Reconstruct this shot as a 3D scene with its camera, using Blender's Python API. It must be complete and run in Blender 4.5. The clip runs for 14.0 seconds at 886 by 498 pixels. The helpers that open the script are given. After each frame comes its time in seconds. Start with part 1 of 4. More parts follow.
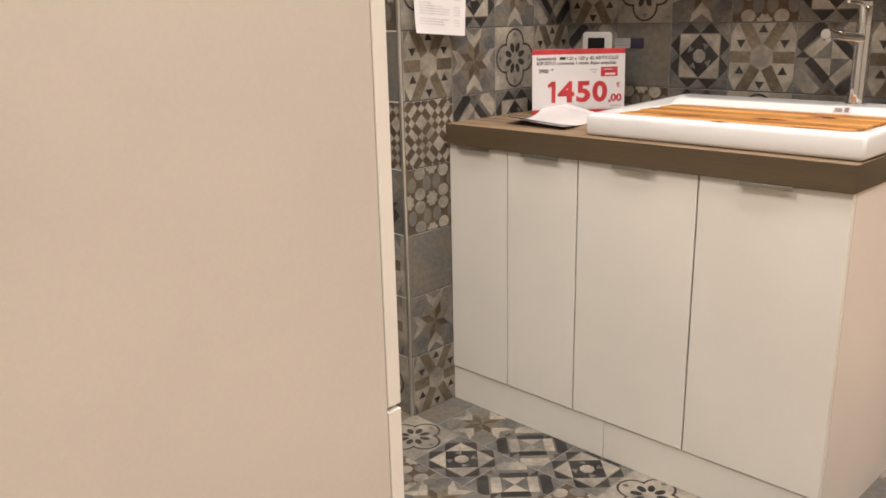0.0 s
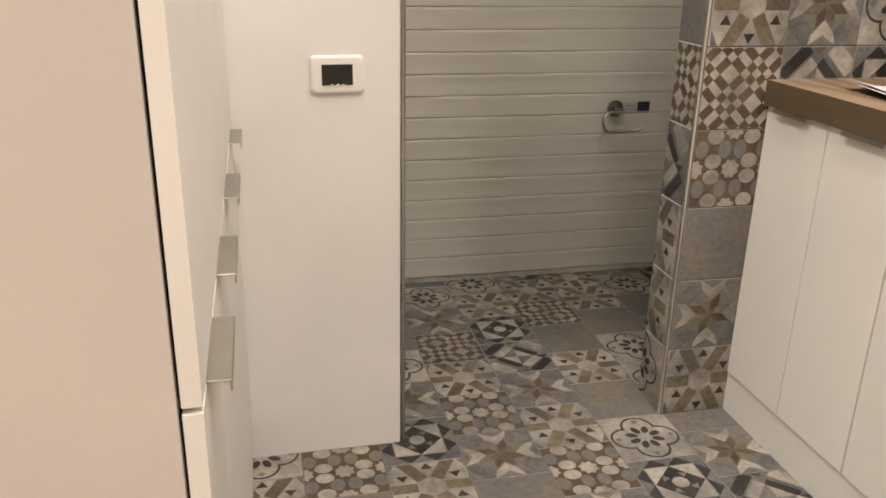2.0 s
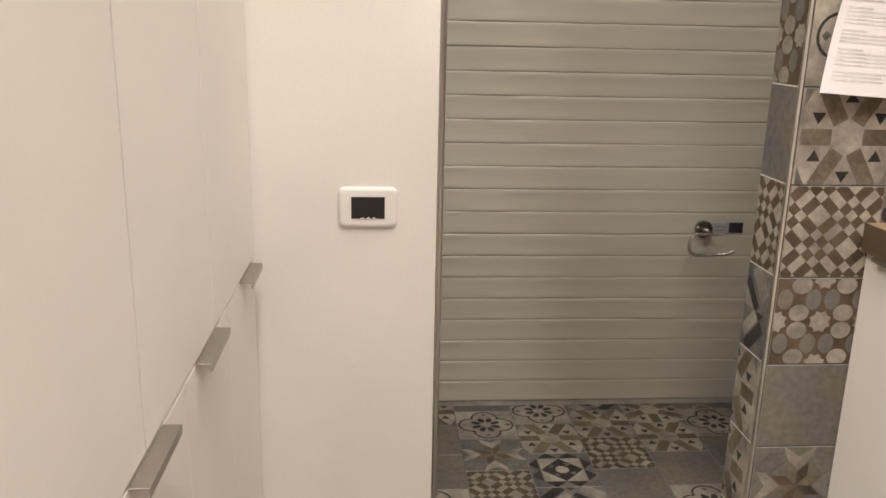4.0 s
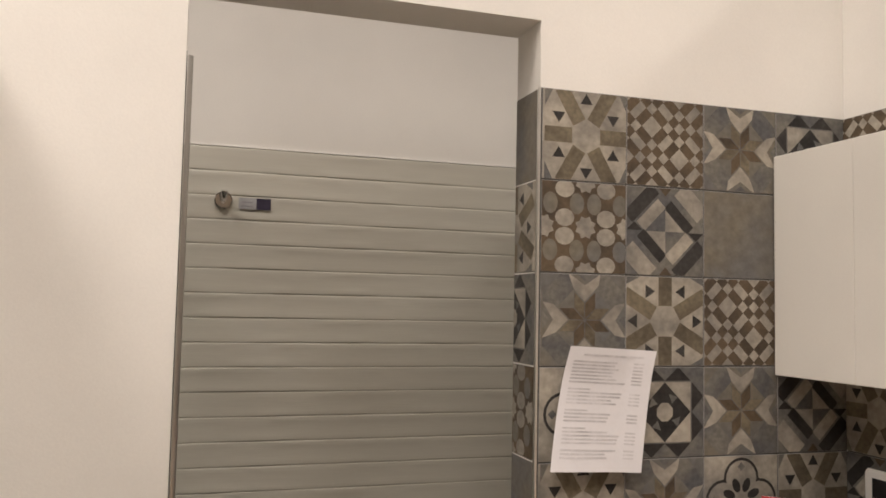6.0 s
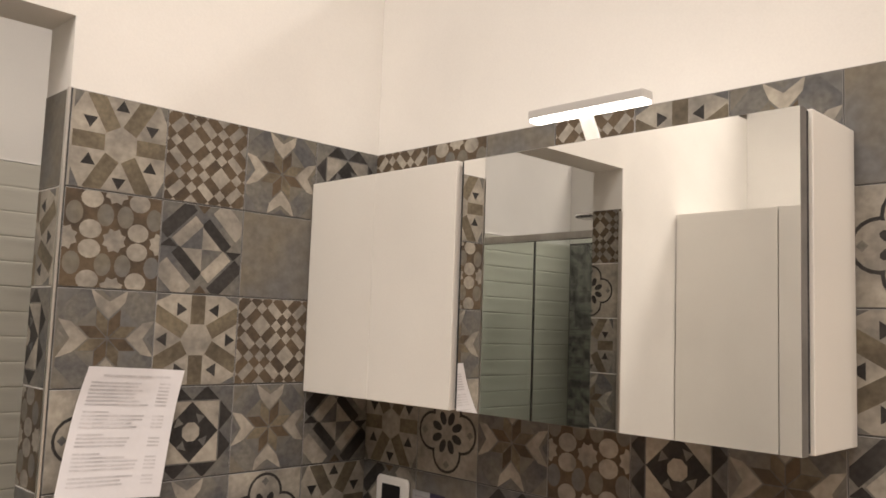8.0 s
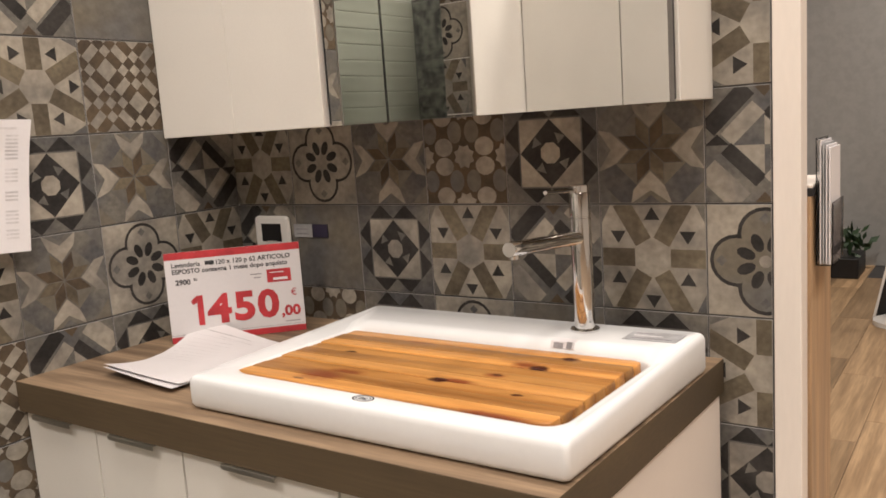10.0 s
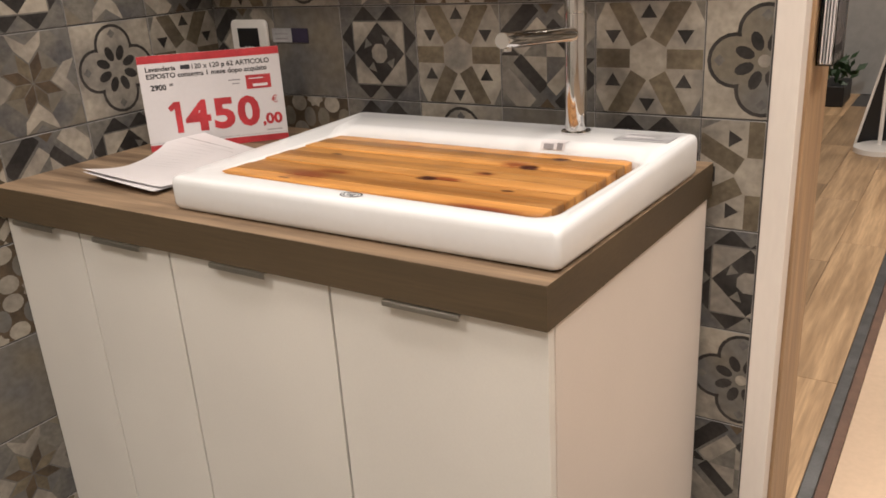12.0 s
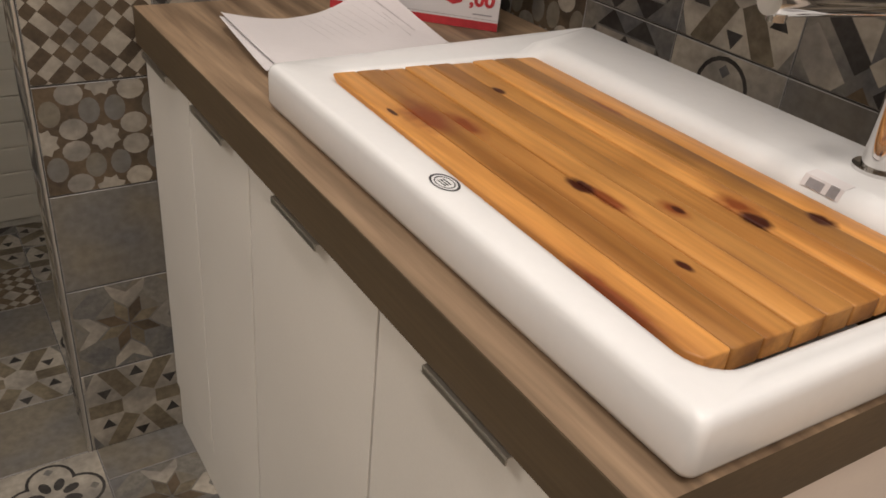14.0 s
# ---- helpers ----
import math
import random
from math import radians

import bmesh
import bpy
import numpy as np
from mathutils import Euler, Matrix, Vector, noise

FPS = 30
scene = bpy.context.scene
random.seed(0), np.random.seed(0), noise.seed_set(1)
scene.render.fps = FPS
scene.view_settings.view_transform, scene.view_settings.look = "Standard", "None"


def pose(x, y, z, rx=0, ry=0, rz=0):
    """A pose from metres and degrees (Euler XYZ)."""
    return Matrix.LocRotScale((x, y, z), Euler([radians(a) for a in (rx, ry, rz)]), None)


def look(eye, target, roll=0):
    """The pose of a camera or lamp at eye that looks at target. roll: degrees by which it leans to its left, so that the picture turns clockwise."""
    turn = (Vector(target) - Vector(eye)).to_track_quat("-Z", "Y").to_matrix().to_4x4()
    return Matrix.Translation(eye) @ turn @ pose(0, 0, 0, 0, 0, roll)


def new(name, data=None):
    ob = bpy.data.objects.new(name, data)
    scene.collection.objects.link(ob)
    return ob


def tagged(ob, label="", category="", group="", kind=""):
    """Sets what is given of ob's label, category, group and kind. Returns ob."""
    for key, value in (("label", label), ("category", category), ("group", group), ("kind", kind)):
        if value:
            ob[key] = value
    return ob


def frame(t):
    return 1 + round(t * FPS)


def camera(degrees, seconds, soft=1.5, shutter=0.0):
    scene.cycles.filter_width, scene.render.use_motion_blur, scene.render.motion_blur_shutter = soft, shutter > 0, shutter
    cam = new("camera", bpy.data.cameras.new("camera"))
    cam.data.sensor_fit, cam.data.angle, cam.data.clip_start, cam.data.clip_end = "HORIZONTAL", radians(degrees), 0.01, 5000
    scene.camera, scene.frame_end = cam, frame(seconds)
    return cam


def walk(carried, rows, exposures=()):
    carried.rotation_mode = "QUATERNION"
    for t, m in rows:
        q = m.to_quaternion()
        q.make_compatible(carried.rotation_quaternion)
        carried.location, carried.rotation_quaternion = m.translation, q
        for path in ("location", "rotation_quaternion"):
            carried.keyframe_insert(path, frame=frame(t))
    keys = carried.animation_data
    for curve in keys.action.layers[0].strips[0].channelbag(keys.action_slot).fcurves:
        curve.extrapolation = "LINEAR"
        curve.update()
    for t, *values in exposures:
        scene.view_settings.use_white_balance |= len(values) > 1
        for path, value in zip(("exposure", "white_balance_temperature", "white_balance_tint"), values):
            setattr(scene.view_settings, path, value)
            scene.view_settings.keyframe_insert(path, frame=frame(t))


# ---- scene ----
cam = camera(56.5, 14.0, soft=1.7)
PATH = [
    (0, (-2.452, -1.78, 1.249), (-1.085, -0.426, 0.701), -1.3),
    (0.5, (-2.243, -1.742, 1.254), (-0.966, -0.309, 0.693), 0.7),
    (1, (-2.071, -1.793, 1.257), (-1.069, -0.164, 0.673), 1.2),
    (1.5, (-1.93, -1.831, 1.244), (-1.315, -0.032, 0.623), 1.1),
    (2, (-1.853, -1.821, 1.227), (-1.438, 0.007, 0.529), 1.1),
    (2.2, (-1.82, -1.802, 1.22), (-1.447, 0.019, 0.484), 1.5),
    (4.3, (-1.619, -1.616, 1.362), (-1.48, 0.326, 0.904), 1.0),
    (4.5, (-1.589, -1.607, 1.409), (-1.448, 0.346, 1.006), 0.7),
    (5, (-1.564, -1.605, 1.413), (-1.342, 0.378, 1.276), 0.3),
    (5.5, (-1.541, -1.611, 1.502), (-1.145, 0.349, 1.527), 0.4),
    (6, (-1.532, -1.62, 1.534), (-0.936, 0.285, 1.669), 1.2),
    (6.5, (-1.529, -1.625, 1.559), (-0.656, 0.164, 1.747), 1.7),
    (7, (-1.51, -1.641, 1.586), (-0.403, 0.012, 1.788), 1.8),
    (7.5, (-1.456, -1.681, 1.577), (-0.21, -0.131, 1.789), 2.0),
    (8, (-1.417, -1.688, 1.555), (-0.013, -0.276, 1.743), 2.0),
    (8.5, (-1.43, -1.681, 1.53), (0.089, -0.386, 1.654), 1.4),
    (9, (-1.445, -1.658, 1.453), (0.118, -0.411, 1.409), -1.0),
    (9.2, (-1.455, -1.657, 1.43), (0.116, -0.425, 1.315), -1.9),
    (11.3, (-1.467, -1.59, 1.337), (0.175, -0.586, 0.796), -4.1),
    (11.5, (-1.473, -1.601, 1.327), (0.127, -0.564, 0.725), -3.6),
    (12, (-1.459, -1.61, 1.318), (0.1, -0.565, 0.627), -3.6),
    (12.5, (-1.371, -1.604, 1.333), (0.191, -0.559, 0.646), -1.4),
    (13, (-1.274, -1.558, 1.358), (0.136, -0.348, 0.618), 1.8),
    (13.5, (-1.109, -1.455, 1.348), (0.173, -0.17, 0.507), 5.5),
    (14, (-0.961, -1.422, 1.319), (0.032, -0.015, 0.302), 5.9),
]
EXPOSURES = [(0, -0.08), (0.5, -0.02), (1, 0.12), (1.5, 0.05), (2, 0.02), (4.5, -0.05), (5, -0.2), (5.5, -0.46), (6, -0.62), (6.5, -0.53), (7, -0.48), (8, -0.48), (8.5, -0.5), (9, -0.3), (11.5, -0.31), (12.5, -0.45), (13, -0.5), (14, -0.84)]
walk(cam, [(t, look(eye, target, roll)) for t, eye, target, roll in PATH], EXPOSURES)
MIRROR_TURN = -0.55

# ---- light ----
world = bpy.data.worlds.new("hall_air")
scene.world = world
world.use_nodes = True
world.node_tree.nodes["Background"].inputs[0].default_value = (1.0, 0.86, 0.7, 1)
world.node_tree.nodes["Background"].inputs[1].default_value = 0.02
WARM = (1.0, 0.898, 0.815)


def ceiling_lamp(x, y, z, watts, size=0.35, color=WARM, spread=150):
    data = bpy.data.lights.new("ceiling_lamp", "AREA")
    data.shape, data.size, data.energy, data.color = "DISK", size, watts, color
    data.spread = radians(spread)
    ob = new("ceiling_lamp", data)
    ob.matrix_world = look((x, y, z), (x, y, 0))
    return ob


LAMP_Z = 4.1
ceiling_lamp(-1.25, -0.75, LAMP_Z, 27, 0.9)
ceiling_lamp(-1.5, -1.9, LAMP_Z, 50, 0.7)
ceiling_lamp(0.0, -3.0, LAMP_Z, 76, 0.8)
# Two unseen lamps added to brighten the cabinet fronts and the tall side panel.
ceiling_lamp(-3.2, -3.4, 3.9, 90, 1.2)
ceiling_lamp(-3.0, -0.8, LAMP_Z, 72, 0.8)
ceiling_lamp(1.8, -1.2, LAMP_Z, 66)
ceiling_lamp(4.6, -1.8, LAMP_Z, 66)


# ---- materials ----
def shade(name, col, rough=0.5, metal=0.0, var=0.12, scale=18.0, fine=160.0, stretch=(1, 1, 1), bump=0.03, spec=0.5, tint=None):
    """A surface with cloudy variation, fine grain and relief; tint: a second colour for the clouds."""
    m = bpy.data.materials.new(name)
    m.use_nodes = True
    nt = m.node_tree
    b = nt.nodes["Principled BSDF"]
    co = nt.nodes.new("ShaderNodeTexCoord")
    info = nt.nodes.new("ShaderNodeObjectInfo")
    off = nt.nodes.new("ShaderNodeVectorMath")
    off.operation = "MULTIPLY_ADD"
    off.inputs[1].default_value = stretch
    shift = nt.nodes.new("ShaderNodeVectorMath")
    shift.operation = "SCALE"
    shift.inputs[0].default_value = (31.0, 17.0, 23.0)
    nt.links.new(info.outputs["Random"], shift.inputs["Scale"])
    nt.links.new(co.outputs["Object"], off.inputs[0])
    nt.links.new(shift.outputs[0], off.inputs[2])
    big, small = nt.nodes.new("ShaderNodeTexNoise"), nt.nodes.new("ShaderNodeTexNoise")
    big.inputs["Scale"].default_value, big.inputs["Detail"].default_value = scale, 5
    small.inputs["Scale"].default_value, small.inputs["Detail"].default_value = fine, 3
    for n in (big, small):
        nt.links.new(off.outputs[0], n.inputs["Vector"])
    other = tint or [c * (1 - 2.2 * var) for c in col]
    mix = nt.nodes.new("ShaderNodeMixRGB")
    mix.inputs[1].default_value = (*other, 1)
    mix.inputs[2].default_value = (*[min(0.95, c * (1 + 0.5 * var)) for c in col], 1)
    ramp = nt.nodes.new("ShaderNodeMapRange")
    ramp.inputs[1].default_value, ramp.inputs[2].default_value = 0.36, 0.62
    nt.links.new(big.outputs["Fac"], ramp.inputs[0])
    nt.links.new(ramp.outputs[0], mix.inputs[0])
    grain = nt.nodes.new("ShaderNodeMixRGB")
    grain.blend_type = "MULTIPLY"
    grain.inputs[0].default_value = 1
    gr = nt.nodes.new("ShaderNodeMapRange")
    gr.inputs[1].default_value, gr.inputs[2].default_value = 0.3, 0.7
    gr.inputs[3].default_value, gr.inputs[4].default_value = 1 - 1.2 * var, 1.0
    nt.links.new(small.outputs["Fac"], gr.inputs[0])
    nt.links.new(mix.outputs[0], grain.inputs[1])
    nt.links.new(gr.outputs[0], grain.inputs[2])
    nt.links.new(grain.outputs[0], b.inputs["Base Color"])
    rr = nt.nodes.new("ShaderNodeMapRange")
    rr.inputs[3].default_value, rr.inputs[4].default_value = rough * 0.85, min(1, rough * 1.15)
    nt.links.new(big.outputs["Fac"], rr.inputs[0])
    nt.links.new(rr.outputs[0], b.inputs["Roughness"])
    b.inputs["Metallic"].default_value = metal
    b.inputs["Specular IOR Level"].default_value = spec
    if bump:
        bp = nt.nodes.new("ShaderNodeBump")
        bp.inputs["Strength"].default_value, bp.inputs["Distance"].default_value = bump * 4, 0.002
        nt.links.new(small.outputs["Fac"], bp.inputs["Height"])
        nt.links.new(bp.outputs[0], b.inputs["Normal"])
    return m


def glow(name, col, strength):
    m = bpy.data.materials.new(name)
    m.use_nodes = True
    b = m.node_tree.nodes["Principled BSDF"]
    b.inputs["Emission Color"].default_value = (*col, 1)
    b.inputs["Emission Strength"].default_value = strength
    return m


def clear(name, col, rough=0.0, alpha=1.0):
    m = bpy.data.materials.new(name)
    m.use_nodes = True
    b = m.node_tree.nodes["Principled BSDF"]
    b.inputs["Base Color"].default_value = (*col, 1)
    b.inputs["Roughness"].default_value = rough
    b.inputs["Transmission Weight"].default_value = 1
    b.inputs["IOR"].default_value = 1.45
    return m


def plank_wood(name, light, dark, along, knots=(), rough=0.45, stains=(), tones=(0.7, 1.12)):
    """Wood grained along the given axis; knots: x, y, half width and half length of dark knots in the boards; stains: the same for red heartwood."""
    st = [26.0, 26.0, 26.0]
    st["xyz".index(along)] = 1.6
    m = shade(name, light, rough, 0, 0.22, 1.0, 5.0, st, 0.02, 0.4, dark)
    nt = m.node_tree
    b = nt.nodes["Principled BSDF"]
    co = next(n for n in nt.nodes if n.type == "TEX_COORD")
    warp = nt.nodes.new("ShaderNodeTexNoise")
    warp.inputs["Scale"].default_value = 55
    nt.links.new(co.outputs["Object"], warp.inputs["Vector"])
    last = b.inputs["Base Color"].links[0].from_socket
    info = next(n for n in nt.nodes if n.type == "OBJECT_INFO")
    tone = nt.nodes.new("ShaderNodeMapRange")
    tone.inputs[3].default_value, tone.inputs[4].default_value = tones
    nt.links.new(info.outputs["Random"], tone.inputs[0])
    toned = nt.nodes.new("ShaderNodeMixRGB")
    toned.blend_type = "MULTIPLY"
    toned.inputs[0].default_value = 1
    nt.links.new(last, toned.inputs[1])
    nt.links.new(tone.outputs[0], toned.inputs[2])
    last = toned.outputs[0]
    marks = [(k, (0.2, 0.05, 0.012, 1), 1.0, 2.0) for k in stains] + [(k, (0.05, 0.01, 0.004, 1), 1.2, 1.75) for k in knots]
    for (x, y, a, c), ink, inner, outer in marks:
        d = nt.nodes.new("ShaderNodeVectorMath")
        d.operation = "SUBTRACT"
        d.inputs[1].default_value = (x, y, 0)
        nt.links.new(co.outputs["Object"], d.inputs[0])
        s = nt.nodes.new("ShaderNodeVectorMath")
        s.operation = "MULTIPLY"
        s.inputs[1].default_value = (1 / a, 1 / c, 0)
        nt.links.new(d.outputs[0], s.inputs[0])
        ln = nt.nodes.new("ShaderNodeVectorMath")
        ln.operation = "LENGTH"
        nt.links.new(s.outputs[0], ln.inputs[0])
        add = nt.nodes.new("ShaderNodeMath")
        nt.links.new(ln.outputs["Value"], add.inputs[0])
        nt.links.new(warp.outputs["Fac"], add.inputs[1])
        r = nt.nodes.new("ShaderNodeMapRange")
        r.inputs[1].default_value, r.inputs[2].default_value = inner, outer
        nt.links.new(add.outputs[0], r.inputs[0])
        mx = nt.nodes.new("ShaderNodeMixRGB")
        mx.inputs[1].default_value = ink
        nt.links.new(r.outputs[0], mx.inputs[0])
        nt.links.new(last, mx.inputs[2])
        last = mx.outputs[0]
    nt.links.new(last, b.inputs["Base Color"])
    return m


LIGHT = shade("tile_print_bone", (0.37, 0.335, 0.28), 0.55, 0, 0.22, 9, 70, spec=0.16, tint=(0.225, 0.208, 0.184))
DARK = shade("tile_print_charcoal", (0.027, 0.025, 0.024), 0.55, 0, 0.25, 13, 100, spec=0.16, tint=(0.056, 0.052, 0.049))
BROWN = shade("tile_print_umber", (0.118, 0.088, 0.058), 0.55, 0, 0.2, 13, 100, spec=0.16, tint=(0.075, 0.058, 0.043))
OLIVE = shade("tile_print_taupe", (0.182, 0.152, 0.106), 0.55, 0, 0.26, 11, 90, spec=0.16, tint=(0.115, 0.096, 0.07))
GREY = shade("tile_print_ash", (0.175, 0.163, 0.142), 0.55, 0, 0.26, 10, 90, spec=0.16, tint=(0.11, 0.11, 0.112))
BLUE = shade("tile_print_slate", (0.137, 0.134, 0.131), 0.55, 0, 0.22, 7.5, 60, spec=0.16, tint=(0.19, 0.168, 0.132))
EDGE = shade("tile_edge", (0.3, 0.29, 0.28), 0.6)
GROUT = shade("grout", (0.07, 0.067, 0.065), 0.9, bump=0.08)
PLASTER = shade("white_plaster", (0.78, 0.755, 0.715), 0.75, 0, 0.025, 2.5, 220, bump=0.03)
LACQUER = shade("matt_cream_lacquer", (0.74, 0.715, 0.665), 0.42, 0, 0.02, 3, 260, bump=0.008)
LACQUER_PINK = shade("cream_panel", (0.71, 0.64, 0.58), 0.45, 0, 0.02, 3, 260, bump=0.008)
# Pinkish panel, its colour also darkened to imitate weaker light on that side.
PANEL_ROSE_DIM = shade("rose_beige_panel_dimmed", (0.575, 0.53, 0.485), 0.45, 0, 0.03, 3, 260, bump=0.008)
# Near-black colour that stands in for shade inside the door gaps.
GAPSHADE = shade("gap_shade_black", (0.02, 0.02, 0.02), 0.9)
WORKTOP = plank_wood("worktop_wood", (0.41, 0.285, 0.18), (0.19, 0.125, 0.077), "y", rough=0.55)
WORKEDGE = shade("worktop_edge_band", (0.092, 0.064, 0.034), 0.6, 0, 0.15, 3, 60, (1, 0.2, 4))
CERAMIC = shade("white_glazed_ceramic", (0.765, 0.775, 0.785), 0.14, 0, 0.015, 4, 90, bump=0.012)
STEEL = shade("brushed_steel", (0.5, 0.48, 0.45), 0.32, 1, 0.08, 8, 220, (1, 1, 0.1))
CHROME = shade("chrome", (0.68, 0.67, 0.66), 0.06, 1, 0.01, 4, 50, bump=0)
# Same chrome with dark room reflections put into its colour, for the paper holder.
CHROME_DARKENED = shade("chrome_darkened_reflection", (0.3, 0.29, 0.28), 0.08, 1, 0.02, 4, 50, bump=0)
HANDLE = shade("satin_nickel", (0.45, 0.43, 0.385), 0.4, 1, 0.06, 8, 200)
MIRROR = shade("mirror_silver", (0.86, 0.86, 0.84), 0.004, 1, 0.004, 2, 20, bump=0)
SATIN = shade("satin_aluminium", (0.78, 0.76, 0.73), 0.3, 1, 0.03, 8, 200, (1, 1, 0.1), bump=0.01)
ALU = shade("grey_lamp_housing", (0.5, 0.48, 0.46), 0.4, 0, 0.02, 6, 100, bump=0)
GREYEDGE = shade("grey_edge_profile", (0.2, 0.19, 0.18), 0.5, 0.2)
PAPER = shade("white_paper", (0.66, 0.635, 0.645), 0.85, 0, 0.02, 6, 120, bump=0.01)
INK = shade("grey_print", (0.34, 0.325, 0.34), 0.8)
FAINTINK = shade("faint_grey_print", (0.59, 0.565, 0.575), 0.8)
BLACKINK = shade("black_print", (0.03, 0.03, 0.035), 0.7)
RED = shade("red_print", (0.52, 0.035, 0.045), 0.6)
WHITEPL = shade("white_plastic", (0.8, 0.78, 0.75), 0.35, 0, 0.01, 6, 100, bump=0)
BLACKPL = shade("black_plastic", (0.012, 0.012, 0.014), 0.4)
LABELDARK = shade("dark_violet_label", (0.035, 0.028, 0.06), 0.45)
GREYLABEL = shade("grey_label", (0.42, 0.42, 0.43), 0.5)
STRIP = shade("ribbed_grey_tile", (0.545, 0.525, 0.46), 0.42, 0, 0.018, 1.2, 9, (1.5, 1, 24), 0.03)
STRIPBED = shade("grey_tile_joint", (0.47, 0.455, 0.4), 0.7)
MOSAIC = shade("dark_mosaic_tile", (0.3, 0.29, 0.27), 0.4, 0, 0.3, 22, 90, tint=(0.05, 0.05, 0.055))
GLASS = clear("shower_glass", (0.86, 0.95, 0.9))
ACRYLIC = clear("clear_acrylic", (0.95, 0.95, 0.95))
OAKPANEL = plank_wood("light_oak_veneer", (0.5, 0.33, 0.19), (0.4, 0.26, 0.15), "z", rough=0.5)
LAMINATE = plank_wood("oak_laminate", (0.5, 0.335, 0.19), (0.36, 0.232, 0.127), "x", rough=0.4, tones=(0.6, 1.2))
BEIGE = shade("beige_floor_slab", (0.62, 0.46, 0.32), 0.5, 0, 0.06, 2, 60)
HALLGREY = shade("hall_grey_paint", (0.42, 0.42, 0.41), 0.8, 0, 0.04)
CEILING = shade("hall_ceiling_paint", (0.4, 0.385, 0.36), 0.9, 0, 0.04)
POST = shade("white_post_laminate", (0.8, 0.74, 0.68), 0.45, 0, 0.03, 3, 120, (1, 1, 0.2))
DARKSTEEL = shade("dark_steel_profile", (0.2, 0.2, 0.2), 0.35, 0.8, 0.1)
BROWNRUST = shade("brown_joint_strip", (0.16, 0.09, 0.06), 0.6)
GREENP = shade("green_panel", (0.2, 0.4, 0.03), 0.5)
LEAF = shade("plant_leaf", (0.035, 0.075, 0.03), 0.5, 0, 0.2)
BROWNP = shade("brown_panel", (0.2, 0.15, 0.11), 0.5)
BOARD = plank_wood("oiled_acacia", (0.57, 0.275, 0.077), (0.36, 0.15, 0.036), "y", (
    (-0.45, -0.91, 0.008, 0.017), (-0.342, -1.033, 0.010, 0.016), (-0.279, -1.058, 0.011, 0.016), (-0.397, -0.988, 0.004, 0.008),
    (-0.465, -1.06, 0.005, 0.01), (-0.371, -0.668, 0.006, 0.012), (-0.53, -0.69, 0.003, 0.012)), 0.42,
    ((-0.5, -0.715, 0.02, 0.04), (-0.47, -0.745, 0.010, 0.03), (-0.335, -1.005, 0.012, 0.022), (-0.445, -0.945, 0.006, 0.03), (-0.552, -1.07, 0.006, 0.05), (-0.4, -0.985, 0.008, 0.016),
     (-0.28, -0.76, 0.006, 0.03)), (0.62, 1.22))


# ---- builders ----
def link(name, bm, mats, parent=None, label=""):
    bmesh.ops.recalc_face_normals(bm, faces=bm.faces)
    me = bpy.data.meshes.new(name)
    bm.to_mesh(me)
    bm.free()
    for m in mats if isinstance(mats, (list, tuple)) else [mats]:
        me.materials.append(m)
    ob = new(name, me)
    if parent:
        ob.parent = parent
    if label:
        tagged(ob, label)
    return ob


def smooth(ob, angle=0.7):
    for p in ob.data.polygons:
        p.use_smooth = True
    ob.data.set_sharp_from_angle(angle=angle)
    return ob


def part(name, bm, material, parent, label=""):
    return link(name, bm, material, parent, label)


def slab(a, b, bevel=0.0015, seg=2):
    """A box from corner a to corner b with rounded edges."""
    bm = bmesh.new()
    bmesh.ops.create_cube(bm, size=1)
    for v in bm.verts:
        v.co = [(a[i] + b[i]) / 2 + v.co[i] * abs(b[i] - a[i]) for i in range(3)]
    if bevel:
        bmesh.ops.bevel(bm, geom=bm.edges[:], offset=bevel, segments=seg, profile=0.5, affect="EDGES")
    return bm


def prism(pts, z0, z1, bevel=0.0015):
    bm = bmesh.new()
    f = bm.faces.new([bm.verts.new((x, y, z0)) for x, y in pts])
    up = bmesh.ops.extrude_face_region(bm, geom=[f])
    for v in up["geom"]:
        if isinstance(v, bmesh.types.BMVert):
            v.co.z = z1
    if bevel:
        bmesh.ops.bevel(bm, geom=bm.edges[:], offset=bevel, segments=2, profile=0.5, affect="EDGES")
    return bm


def ring(x0, x1, y0, y1, r, z, n=6, skew=0.0):
    pts = []
    for cx, cy, a0 in ((x1 - r, y1 - r, 0), (x0 + r, y1 - r, 90), (x0 + r, y0 + r, 180), (x1 - r, y0 + r, 270)):
        for i in range(n + 1):
            a = radians(a0 + 90 * i / n)
            x, y = cx + r * math.cos(a), cy + r * math.sin(a)
            pts.append((x, y + skew * (x + 0.6), z))
    return pts


def loft(rings, cap=True, closed=False):
    bm = bmesh.new()
    rows = [[bm.verts.new(p) for p in r] for r in rings]
    n = len(rows[0])
    pairs = list(zip(rows, rows[1:])) + ([(rows[-1], rows[0])] if closed else [])
    for a, b in pairs:
        for i in range(n):
            bm.faces.new((a[i], a[(i + 1) % n], b[(i + 1) % n], b[i]))
    if cap:
        bm.faces.new(rows[0])
        bm.faces.new(rows[-1])
    return bm


